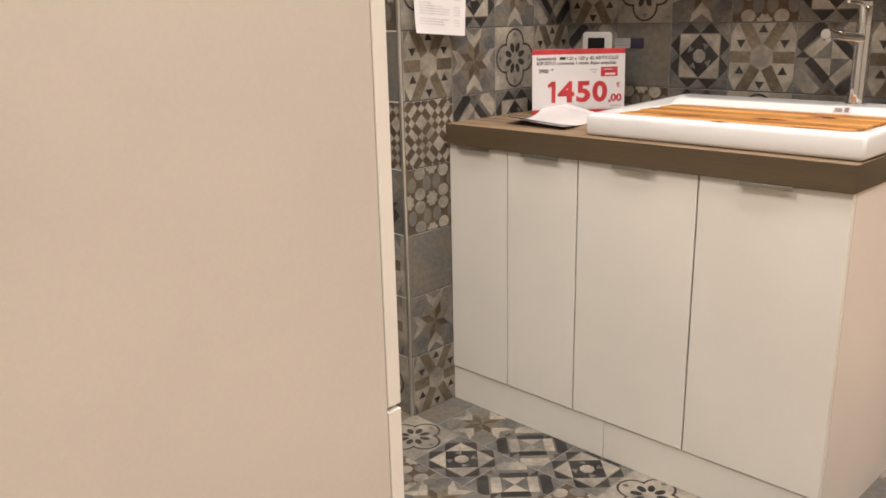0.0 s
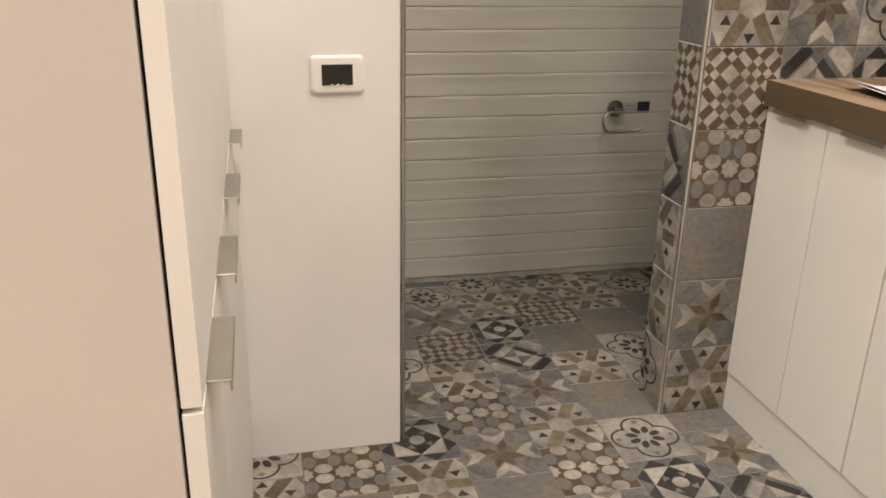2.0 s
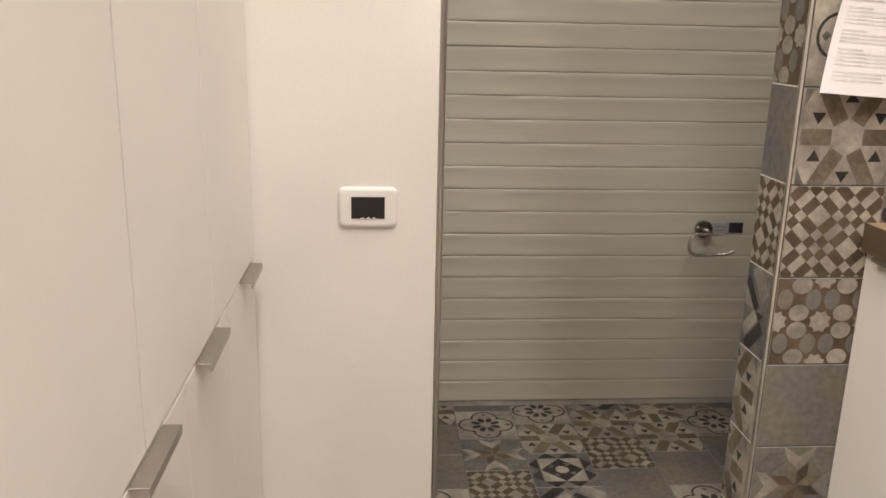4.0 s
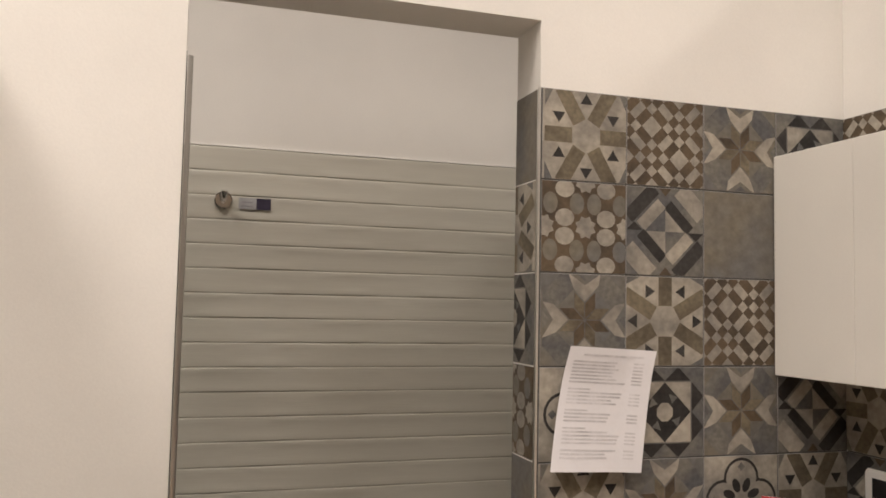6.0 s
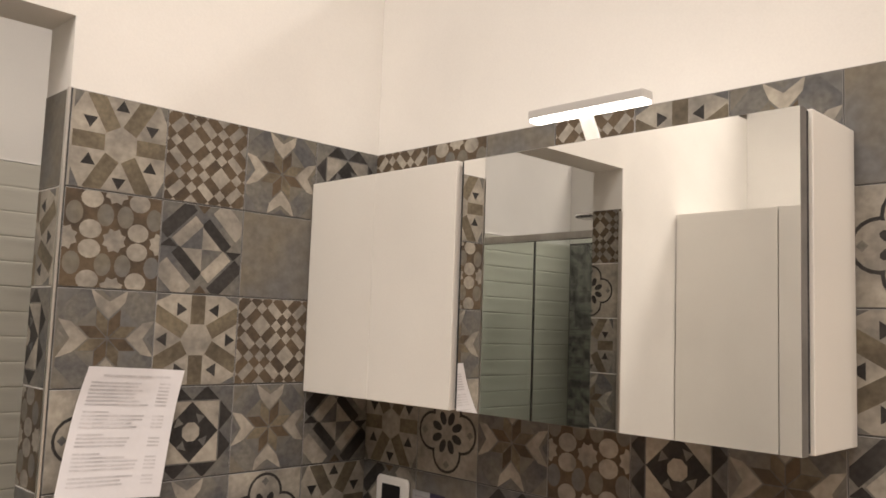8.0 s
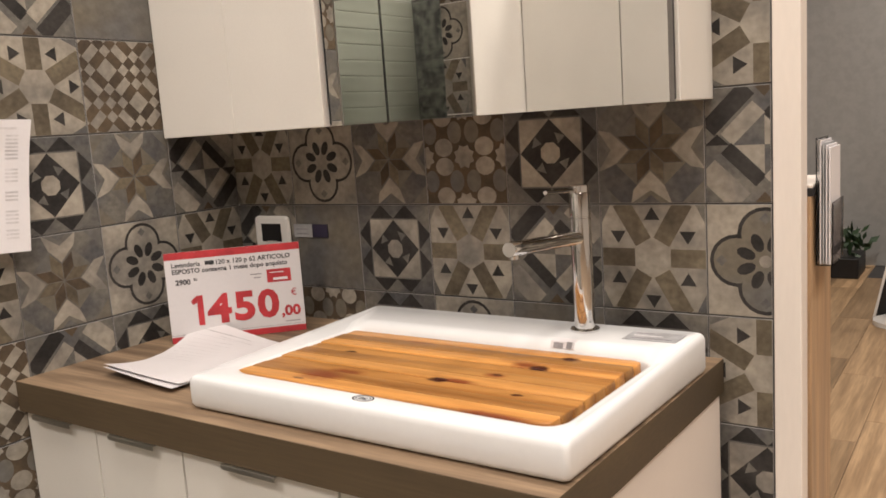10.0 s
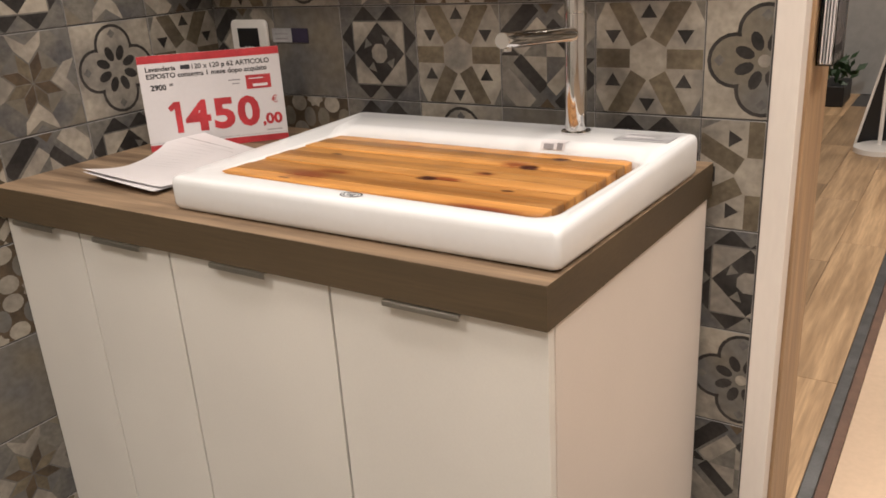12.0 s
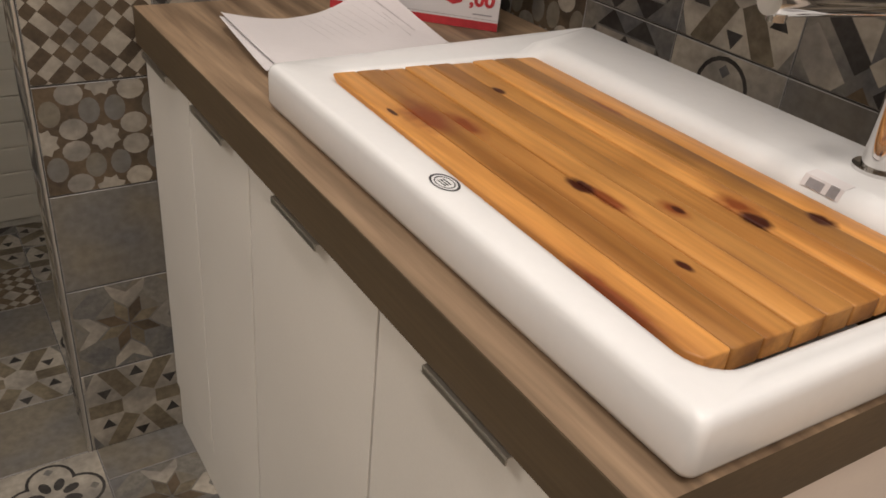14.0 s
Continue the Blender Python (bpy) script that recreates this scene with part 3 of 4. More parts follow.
strip_mesh = []
for k in range(7):
    bm = bmesh.new()
    n, h, L = 240, 0.0768, 2.9075
    rows = []
    sway, fray, lip, brow, swell = ripple(0.21, 14), ripple(0.045, 66), ripple(0.085, 36), ripple(0.07, 43), ripple(0.16, 19)
    for i in range(n + 1):
        x = L * i / n
        up = 0.009 * (sway(x) - 0.5) + 0.0034 * (fray(x) - 0.5)
        lo, hi = 0.0046 * max(0.0, lip(x) - 0.3), 0.005 * max(0.0, brow(x) - 0.35)
        mid = 0.0044 * (swell(x) - 0.5)
        rows.append([bm.verts.new(p) for p in ((x, 0.0016, 0.0001), (x, 0.0004 - lo * 0.6, 0.0012 + up * 0.25), (x, -lo, 0.005 + up * 0.7), (x, 0.0004 + mid * 0.5, 0.017 + up), (x, 0.0002 - mid, h * 0.55 + up), (x, 0.0003 + mid * 0.3, h - 0.017 + up), (x, -hi, h - 0.006 + up * 0.7), (x, 0.0006 - hi * 0.5, h - 0.0014 + up * 0.25), (x, 0.0016, h - 0.0002))])
    for a, b in zip(rows, rows[1:]):
        for j in range(8):
            bm.faces.new((a[j], b[j], b[j + 1], a[j + 1]))
    bm.faces.new(rows[0])
    bm.faces.new(rows[-1])
    bmesh.ops.recalc_face_normals(bm, faces=bm.faces)
    me = bpy.data.meshes.new("tile_course")
    bm.to_mesh(me)
    bm.free()
    me.materials.append(STRIP)
    for p in me.polygons:
        p.use_smooth = True
    strip_mesh.append(me)
for r in range(26):
    ob = new("tile_course", wave.choice(strip_mesh))
    ob.parent = wall_back
    ob.matrix_local = pose(-2.609, 1.0443, 2.017 - 0.0768 * (r + 1))
part("tile_cap", slab((-2.61, 1.043, 2.018), (0.299, 1.0519, 2.023), 0.001), WHITEPL, wall_back)

# dark mosaic in the shower
part("tile_bed", slab((-2.6119, 0.14, 0.0), (-2.6065, 1.047, 2.03), 0), GROUT, wall_shower)
bm = bmesh.new()
mz = random.Random(3)
for i in range(18):
    for j in range(40):
        y, z, s = 0.142 + 0.05 * i, 0.002 + 0.0505 * j, 0.048
        q = [bm.verts.new((-2.6045 + mz.uniform(-0.0006, 0.0006), yy, zz)) for yy, zz in ((y, z), (y + s, z), (y + s, z + s), (y, z + s))]
        bm.faces.new(q)
tagged(part("mosaic_tiles", bm, MOSAIC, wall_shower), kind="stuff")

# end of the tiled partition: white post, oak cladding
post = structure("post", slab((-0.006, -1.358, 0), (0.045, -1.3135, WALL_H), 0.002), POST, "white laminated post at the end of the partition", "post")
oak_end = thing("display_plinth", "light oak display plinth with a dark top edge behind the post", "plinth")
part("side_panel", slab((0.046, -1.364, 0.0), (0.24, -1.3145, 1.212), 0.002), OAKPANEL, oak_end)
part("top_edge", slab((0.046, -1.368, 1.2125), (0.245, -1.314, 1.226), 0.001), BLACKPL, oak_end, "dark top edge")
part("top_board", slab((0.046, -1.366, 1.2265), (0.245, -1.314, 1.232), 0.001), POST, oak_end, "white top")

# oak floor of the neighbouring display and the profile that ends it
oak_floor = structure("oak_floor", slab((0.1005, -1.368, -0.06), (5.89, 6.99, -0.0035), 0), GROUT, "oak laminate floor of the next display", "floor")
pk = random.Random(8)
plank_meshes = []
for L in (1.29, 0.9, 0.64):
    me = bpy.data.meshes.new("plank")
    bm = slab((0, 0, -0.008), (L - 0.0015, 0.1885, 0.0), 0.0012, 1)
    bm.to_mesh(me)
    bm.free()
    me.materials.append(LAMINATE)
    plank_meshes.append((L, me))
count = 0
for r in range(17):
    x = 0.102 - pk.uniform(0, 0.0)
    while x < 5.0 and count < 290:
        L, me = pk.choice(plank_meshes if x < 0.2 else plank_meshes[:2])
        ob = new("plank", me)
        ob.parent = oak_floor
        ob.matrix_local = pose(x, -1.3665 + 0.19 * r, 0.0)
        x += L
        count += 1
profile = structure("floor_profile", slab((0.25, -1.404, -0.05), (5.88, -1.3685, 0.012), 0.003), DARKSTEEL, "dark steel edge profile of the oak floor", "trim")
part("joint_strip", slab((0.25, -1.431, -0.05), (5.88, -1.4045, 0.004), 0.001), BROWNRUST, profile, "brown joint strip")


# ---- tall cabinet along the west wall ----
def pull(y0, y1, x, z, parent, deep=0.016, lip=0.012):
    """A folded edge pull on top of a door front that faces -x or +x (deep > 0 juts to +x)."""
    s = 1 if deep > 0 else -1
    bm = slab((min(x, x + deep), y0, z - 0.002), (max(x, x + deep), y1, z), 0.0004, 1)
    lipm = slab((min(x + deep, x + deep - s * 0.002), y0, z - lip), (max(x + deep, x + deep - s * 0.002), y1, z - 0.002), 0.0004, 1)
    tmp = bpy.data.meshes.new("tmp")
    lipm.to_mesh(tmp)
    lipm.free()
    bm.from_mesh(tmp)
    bpy.data.meshes.remove(tmp)
    return part("handle", bm, HANDLE, parent, "satin nickel edge pull")


FX = -1.915
tall = thing("tall_cabinet", "tall cream lacquered cabinet with closed doors and edge pulls", "cabinet", at=(0, 0, 0))
part("side_panel", slab((-2.524, -1.182, 0.0), (-1.9362, -1.163, 2.03)), PANEL_ROSE_DIM, tall)
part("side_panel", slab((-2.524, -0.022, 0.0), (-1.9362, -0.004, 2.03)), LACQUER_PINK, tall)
part("top_panel", slab((-2.524, -1.162, 2.012), (-1.9362, -0.023, 2.03)), LACQUER, tall)
# Black block added behind the doors, so their gaps look shaded.
part("lining", slab((-2.5, -1.162, 0.1), (-1.9405, -0.023, 2.011), 0), GAPSHADE, tall, "near-black filler added behind the doors as shade in their gaps")
part("plinth", slab((-1.975, -1.162, 0.0), (-1.957, -0.023, 0.095)), LACQUER, tall)
for a, b in ((-0.004, -0.413), (-0.415, -0.797), (-0.799, -1.181)):
    part("upper_door", slab((FX - 0.018, b + 0.0015, 0.8505), (FX, a - 0.0015, 2.03), 0.0008), LACQUER, tall)
for a, b, h0, h1 in ((-0.004, -0.3, -0.045, -0.175), (-0.3, -0.61, -0.405, -0.55), (-0.61, -0.925, -0.73, -0.87), (-0.925, -1.181, -0.99, -1.13)):
    d = part("lower_door", slab((FX - 0.018, b + 0.0015, 0.1), (FX, a - 0.0015, 0.8445), 0.0008), LACQUER, tall)
    pull(h1, h0, FX, 0.848, d, 0.023, 0.012)


# ---- washbasin cabinets ----
DX = -0.622
SK = -0.035


def skewed(bm, k=SK):
    for v in bm.verts:
        if v.co.y < -1.0:
            v.co.y += k * (v.co.x + 0.62)
    return bm


def base_cabinet(y0, y1, doors, label, end_panel=False):
    """One unit between y0 and y1 (y1 lower): two sides, floor, back, doors with pulls. doors: y from, y to, pull from, pull to."""
    c = thing("base_cabinet", label, "cabinet", "washbasin base cabinets")
    part("side_panel", slab((DX + 0.0195, y0 - 0.019, 0.1165), (-0.012, y0 - 0.001, 0.8635)), LACQUER, c)
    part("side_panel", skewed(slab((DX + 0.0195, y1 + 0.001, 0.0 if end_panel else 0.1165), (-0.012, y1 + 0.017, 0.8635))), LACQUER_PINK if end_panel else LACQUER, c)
    part("bottom_panel", slab((DX + 0.0195, y1 + 0.0175, 0.1165), (-0.012, y0 - 0.0195, 0.134)), LACQUER, c)
    part("back_panel", slab((-0.022, y1 + 0.0175, 0.1345), (-0.014, y0 - 0.0195, 0.86)), LACQUER, c)
    # Thin black sheet added to paint shade between and below the doors.
    part("lining", slab((DX + 0.0186, y1 + (0.0045 if end_panel else 0.0005), 0.1165), (DX + 0.0193, y0 - 0.0005, 0.86), 0), GAPSHADE, c, "near-black filler added behind the doors as shade in their gaps")
    for a, b, h0, h1 in doors:
        d = part("door", slab((DX, b + 0.0021, 0.1195), (DX + 0.018, a - 0.0021, 0.861), 0.0008), LACQUER, c)
        pull(h1, h0, DX, 0.8635, d, -0.017, 0.009)
    return c


base_cabinet(-0.004, -0.489, ((-0.005, -0.24, -0.053, -0.181), (-0.24, -0.489, -0.303, -0.433)), "cream lacquered base cabinet with two narrow doors")
base_cabinet(-0.4895, -0.8425, ((-0.4895, -0.8425, -0.606, -0.728),), "cream lacquered base cabinet with one door")
base_cabinet(-0.843, -1.2, ((-0.843, -1.2005, -0.952, -1.078),), "cream lacquered base cabinet with a pale end panel", True)
for a, b in ((-0.005, -0.596), (-0.598, -1.199)):
    pl = thing("plinth_board", "cream plinth board under the base cabinets", "plinth", "plinth boards")
    part("board", slab((DX + 0.0045, b, 0.0), (DX + 0.0175, a, 0.1158), 0.0008), LACQUER, pl)

# worktop with a cut-out for the bowl
WT, WB = 0.926, 0.8645
worktop = thing("worktop", "brown wood-grain worktop lying on the base cabinets", "worktop")


def rect(x0, x1, y0, y1, z):
    f = lambda x: SK * (x + 0.634)
    return [(x1, y1, z), (x0, y1, z), (x0, y0, z), (x1, y0 + f(x1), z)]


bm = loft([rect(-0.6335, -0.003, -1.2035, -0.004, WT), rect(-0.545, -0.26, -1.165, -0.56, WT), rect(-0.545, -0.26, -1.165, -0.56, WB), rect(-0.6335, -0.003, -1.2035, -0.004, WB)], cap=False, closed=True)
bmesh.ops.recalc_face_normals(bm, faces=bm.faces)
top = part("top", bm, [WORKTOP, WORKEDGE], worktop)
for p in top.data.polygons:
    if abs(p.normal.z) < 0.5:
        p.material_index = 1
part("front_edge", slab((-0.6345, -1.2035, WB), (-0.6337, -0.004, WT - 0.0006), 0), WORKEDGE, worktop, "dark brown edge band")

# ---- ceramic sink with its washboard ----
S = -0.043


def ledge(x):
    """The rise of the sink's back ledge over its front rim."""
    k = min(1.0, max(0.0, (x + 0.2405) / 0.012))
    return 0.014 * k * k * (3 - 2 * k)


sink = thing("sink", "white ceramic inset sink standing proud of the worktop", "sink")
o = (-0.597, -0.097, -1.203, -0.493)


def orect(d, z, r):
    return ring(o[0] + d, o[1] - d, o[2] + d, o[3] - d, r, z, 6, S)


def widened(pts):
    """The front rim grows a little wider towards its far end."""
    return [(x + (0.0145 * max(0.0, (y + 1.16) / 0.6) if x < -0.4 else 0.0), y, z) for x, y, z in pts]


def deep(d, z, r):
    """The bowl below its resting ledge, which leaves out the draining end."""
    return widened(ring(-0.556 + d, -0.241 - d, -1.168 + d - 0.0095, -0.5505 - d, r, z, 6, S))


def irect(d, z, r):
    return widened(ring(-0.556 + d, -0.241 - d, -1.168 + d, -0.5505 - d, r, z, 6, S))


bm = loft([orect(0.02, 0.9265, 0.01), orect(0.008, 0.9275, 0.01), orect(0.003, 0.931, 0.01), orect(0.0, 0.938, 0.009), orect(0.0, 0.972, 0.009), orect(0.0012, 0.9785, 0.009), orect(0.004, 0.9833, 0.010),
           orect(0.0085, 0.985, 0.011), widened(ring(-0.574, -0.209, -1.184, -0.533, 0.045, 0.985, 6, S)), irect(-0.01, 0.985, 0.038), irect(-0.004, 0.9835, 0.034), irect(0.0, 0.979, 0.03), irect(0.0, 0.962, 0.03), deep(0.011, 0.961, 0.022), deep(0.013, 0.955, 0.022),
           deep(0.03, 0.79, 0.03), deep(0.05, 0.775, 0.03)], cap=False)
for v in bm.verts:
    if v.co.z > 0.97:
        v.co.z += ledge(v.co.x)
bottom = [v for v in bm.verts][-28:]
bm.faces.new(bottom)
smooth(part("bowl", bm, CERAMIC, sink), 1.2)
for r0, r1 in ((0.0175, 0.0148), (0.0122, 0.0106)):
    bm = bmesh.new()
    a = [bm.verts.new((-0.5695 + 0.72 * r0 * math.cos(2 * math.pi * i / 32), -0.859 + 1.1 * r0 * math.sin(2 * math.pi * i / 32), 0.9853)) for i in range(32)]
    b = [bm.verts.new((-0.5695 + 0.72 * r1 * math.cos(2 * math.pi * i / 32), -0.859 + 1.1 * r1 * math.sin(2 * math.pi * i / 32), 0.9853)) for i in range(32)]
    for i in range(32):
        bm.faces.new((a[i], a[(i + 1) % 32], b[(i + 1) % 32], b[i]))
    part("stamp_ring", bm, BLACKINK, sink, "thin black oval stamp")
for dx in (-0.003, 0.0, 0.003):
    part("stamp_bar", slab((-0.5705 + dx, -0.866, 0.9851), (-0.5692 + dx, -0.852, 0.9854), 0), BLACKINK, sink)

washboard = thing("washboard", "oiled wooden slatted board lying in the sink", "board")
n = 9
FAR_A, FAR_B, NEAR_A, NEAR_B = (-0.5395, -0.5535), (-0.2435, -0.5725), (-0.5535, -1.1565), (-0.2445, -1.167)


def on_board(u, v):
    """A point of the board in plan: u across the slats, v from its far end to its near end."""
    fx, fy = (FAR_A[k] * (1 - u) + FAR_B[k] * u for k in (0, 1))
    nx, ny = (NEAR_A[k] * (1 - u) + NEAR_B[k] * u for k in (0, 1))
    return fx * (1 - v) + nx * v, fy * (1 - v) + ny * v


gap, tip = 0.0009, 0.02
for i in range(n):
    u0, u1 = i / n + gap, (i + 1) / n - gap
    c0, c1 = tip if i == 0 else 0.004, tip if i == n - 1 else 0.004
    pts = [on_board(u, v) for u, v in ((u0, c0 * 0.5), (u0 + 0.012, 0), (u1 - 0.012, 0), (u1, c1 * 0.5), (u1, 1 - c1), (u1 - c1 * 1.1, 1), (u0 + c0 * 1.1, 1), (u0, 1 - c0))]
    bm = prism(pts, 0.9625, 0.9842 + 0.0011 * math.sin(i * 2.1 + 0.6), 0.002)
    smooth(part("slat", bm, BOARD, washboard), 1.2)

# ---- tap ----
tap = thing("tap", "tall chrome single-lever mixer standing on the sink", "tap")
TX, TY = -0.152, -1.027
bm = tube([(TX, TY, 0.9993), (TX, TY, 1.003), (TX, TY, 1.0035), (TX, TY, 1.2), (TX, TY, 1.2005), (TX, TY, 1.203), (TX, TY, 1.2035), (TX, TY, 1.243), (TX, TY, 1.2455)], [0.026, 0.026, 0.0183, 0.0183, 0.017, 0.017, 0.0183, 0.0183, 0.017], 28)
smooth(part("column", bm, CHROME, tap), 0.5)
bm = tube([(TX - 0.008, TY, 1.166), (TX - 0.06, TY, 1.171), (TX - 0.2, TY, 1.181), (TX - 0.249, TY, 1.185), (TX - 0.254, TY, 1.1853)], [0.0115, 0.0115, 0.0117, 0.0119, 0.0112], 20)
smooth(part("spout", bm, CHROME, tap), 0.5)
bm = tube([(TX - 0.24, TY, 1.176), (TX - 0.24, TY, 1.169)], 0.008, 16)
smooth(part("aerator", bm, CHROME, tap), 0.5)
bm = tube([(TX - 0.012, TY, 1.249), (TX - 0.07, TY, 1.2535), (TX - 0.128, TY, 1.257)], [0.0042, 0.0038, 0.0034], 12)
smooth(part("lever", bm, CHROME, tap), 0.5)
bm = tube([(TX, TY, 1.2456), (TX, TY, 1.256), (TX, TY, 1.2575)], [0.0177, 0.0177, 0.016], 28)
smooth(part("lever_cap", bm, CHROME, tap), 0.5)

def on_ledge(pts, up, thick):
    bm = bmesh.new()
    lo = [bm.verts.new((x, y, 0.985 + ledge(x) + up)) for x, y in pts]
    hi = [bm.verts.new((x, y, 0.985 + ledge(x) + up + thick)) for x, y in pts]
    bm.faces.new(lo)
    bm.faces.new(hi)
    for k in range(len(pts)):
        n2 = (k + 1) % len(pts)
        bm.faces.new((lo[k], lo[n2], hi[n2], hi[k]))
    return bm


sticker = thing("product_label", "grey printed label lying on the sink rim", "label")
part("sheet", on_ledge([(-0.186, -1.109), (-0.184, -1.2), (-0.13, -1.203), (-0.132, -1.111)], 0.0004, 0.0006), GREYLABEL, sticker)
for i in range(3):
    part("print_bar", on_ledge([(-0.176 + 0.015 * i, -1.12), (-0.175 + 0.015 * i, -1.19 + 0.02 * i), (-0.17 + 0.015 * i, -1.19 + 0.02 * i), (-0.171 + 0.015 * i, -1.12)], 0.0011, 0.0002), INK if i != 1 else PAPER, sticker)
tag2 = thing("care_label", "small white printed sticker bent over the step of the sink rim", "label")


def over_step(y0, y1, line, thick):
    """A strip bent over the step of the back ledge, along a line in x and z."""
    bm = bmesh.new()
    rows = [[bm.verts.new((x + dx, y, z + dz)) for y, dx, dz in ((y0, 0, 0), (y1, 0, 0), (y1, -thick * 0.6, thick), (y0, -thick * 0.6, thick))] for x, z in line]
    for a, b in zip(rows, rows[1:]):
        for k in range(4):
            bm.faces.new((a[k], a[(k + 1) % 4], b[(k + 1) % 4], b[k]))
    bm.faces.new(rows[0])
    bm.faces.new(rows[-1])
    return bm


part("sheet", over_step(-1.0, -1.044, ((-0.2374, 0.9869), (-0.2316, 0.9982), (-0.215, 0.9994)), 0.0004), PAPER, tag2)
part("print_bar", over_step(-1.006, -1.024, ((-0.2378, 0.9881), (-0.2335, 0.9965)), 0.0003), INK, tag2)
part("print_bar", over_step(-1.03, -1.04, ((-0.2378, 0.9881), (-0.2325, 0.9984)), 0.0003), INK, tag2)


# ---- price card ----
card = new("price_card")
tagged(card, "white and red price card leaning upright on the worktop", "price card")
pu = (Vector((-0.103, -0.303, 0)) - Vector((-0.318, -0.09, 0))).normalized()
pv = Vector((0, 0, 1)) * math.cos(0.06) + Vector((0.7, 0.7, 0)) * math.sin(0.06)
card.matrix_world = frame_on((-0.318, -0.09, WT + 0.0008), pu, pv.normalized())
CW, CH = 0.3, 0.206
part("sheet", slab((0, 0, -0.0014), (CW, CH, 0.0), 0.0003, 1), PAPER, card)
part("red_band", slab((0.0002, CH - 0.0165, 0.0), (CW - 0.0002, CH - 0.0002, 0.0004), 0), RED, card, "red band")
part("red_band", slab((0.0002, 0.0002, 0.0), (CW - 0.0002, 0.014, 0.0004), 0), RED, card, "red band")
part("red_box", slab((0.222, 0.118, 0.0), (0.276, 0.148, 0.0004), 0), RED, card, "dark red price box")
part("print_bar", slab((0.229, 0.1395, 0.0004), (0.26, 0.1415, 0.0006), 0), PAPER, card)
part("print_bar", slab((0.236, 0.1225, 0.0004), (0.268, 0.1285, 0.0006), 0), PAPER, card)
for a, b, y in ((0.185, 0.21, 0.139), (0.192, 0.208, 0.131), (0.255, 0.288, 0.0235)):
    part("print_bar", slab((a, y, 0.0), (b, y + 0.0025, 0.0003), 0), INK, card)
part("print_bar", slab((0.0, 0.0175, 0.0), (CW, 0.0182, 0.0003), 0), INK, card)
at = lambda x, y: Matrix.Translation((x, y, 0.0004))
words("Lavanderia     L 120 x 120 p 62 ARTICOLO", 0.0148, BLACKINK, card, at(0.014, 0.172), bold=0.0003)
part("print_bar", slab((0.088, 0.1725, 0.0), (0.108, 0.1815, 0.0003), 0), BLACKINK, card)
words("ESPOSTO consegna 1 mese dopo acquisto", 0.0148, BLACKINK, card, at(0.014, 0.157), bold=0.0003)
words("2900", 0.0165, BLACKINK, card, at(0.02, 0.132), bold=0.0005)
words("00", 0.008, BLACKINK, card, at(0.06, 0.139), bold=0.0002)


def fitted(text, x0_, x1_, y0_, y1_, bold, name="digit"):
    """Lettering stretched to fill a field of the card."""
    ob = words(text, 0.09, RED, card, at(0, 0), name, bold)
    xs, ys = [v.co.x for v in ob.data.vertices], [v.co.y for v in ob.data.vertices]
    fx, fy = (x1_ - x0_) / (max(xs) - min(xs)), (y1_ - y0_) / (max(ys) - min(ys))
    ob.matrix_local = at(x0_ - fx * min(xs), y0_ - fy * min(ys)) @ Matrix.Diagonal((fx, fy, 1, 1))


one = part("digit", prism([(0.0135, 0), (0.0265, 0), (0.0265, 0.068), (0.0135, 0.068), (0, 0.0565), (0.005, 0.0475), (0.0135, 0.053)], 0, 0.0004, 0), RED, card)
one.matrix_local = at(0.049, 0.0365)
for ch, a, b in (("4", 0.0825, 0.137), ("5", 0.143, 0.189), ("0", 0.195, 0.244)):
    fitted(ch, a, b, 0.0365, 0.1045, 0.0034)
fitted(",00", 0.2475, 0.291, 0.033, 0.0625, 0.0034, "lettering")
words("\u20ac", 0.022, RED, card, at(0.272, 0.084))


# ---- loose papers ----
def sheet_of_paper(name, label, lines, at_page, out, nx=16, ny=20):
    """A sheet of paper; at_page(u, v) gives the place of a point across and up the page, out the side with the print."""
    ob = new(name)
    tagged(ob, label, "paper")
    out = Vector(out)
    bm = bmesh.new()
    g = [[bm.verts.new(at_page(i / nx, j / ny)) for i in range(nx + 1)] for j in range(ny + 1)]
    for j in range(ny):
        for i in range(nx):
            bm.faces.new((g[j][i], g[j][i + 1], g[j + 1][i + 1], g[j + 1][i]))
    low = bmesh.ops.extrude_face_region(bm, geom=bm.faces[:])
    for v in low["geom"]:
        if isinstance(v, bmesh.types.BMVert):
            v.co -= out * 0.0004
    smooth(part("sheet", bm, PAPER, ob), 1.0)
    bm = bmesh.new()
    for u0, u1, v, t in lines:
        k = 10
        row = []
        for i in range(k + 1):
            u = u0 + (u1 - u0) * i / k
            row.append([bm.verts.new(at_page(u, vv) + out * 0.0006) for vv in (v, v + t)])
        for a, b in zip(row, row[1:]):
            bm.faces.new((a[0], b[0], b[1], a[1]))
    part("print", bm, FAINTINK, ob, "grey lines of print")["kind"] = "stuff"
    return ob


def blend4(p, u, v):
    """A point between four corners: foot left, foot right, head left, head right."""
    a, b, c, d = (Vector(q) for q in p)
    return (a * (1 - u) + b * u) * (1 - v) + (c * (1 - u) + d * u) * v


ln = random.Random(4)
LINES = [(0.18, 0.88, 0.925, 0.017)]
for k in range(28):
    v = 0.87 - 0.0285 * k
    if k in (8, 14, 19):
        LINES.append((0.08, 0.34, v, 0.013))
    elif k not in (7, 13, 18, 24):
        LINES.append((0.08, ln.uniform(0.55, 0.74), v, 0.014))
        LINES.append((0.79, 0.9, v, 0.014))
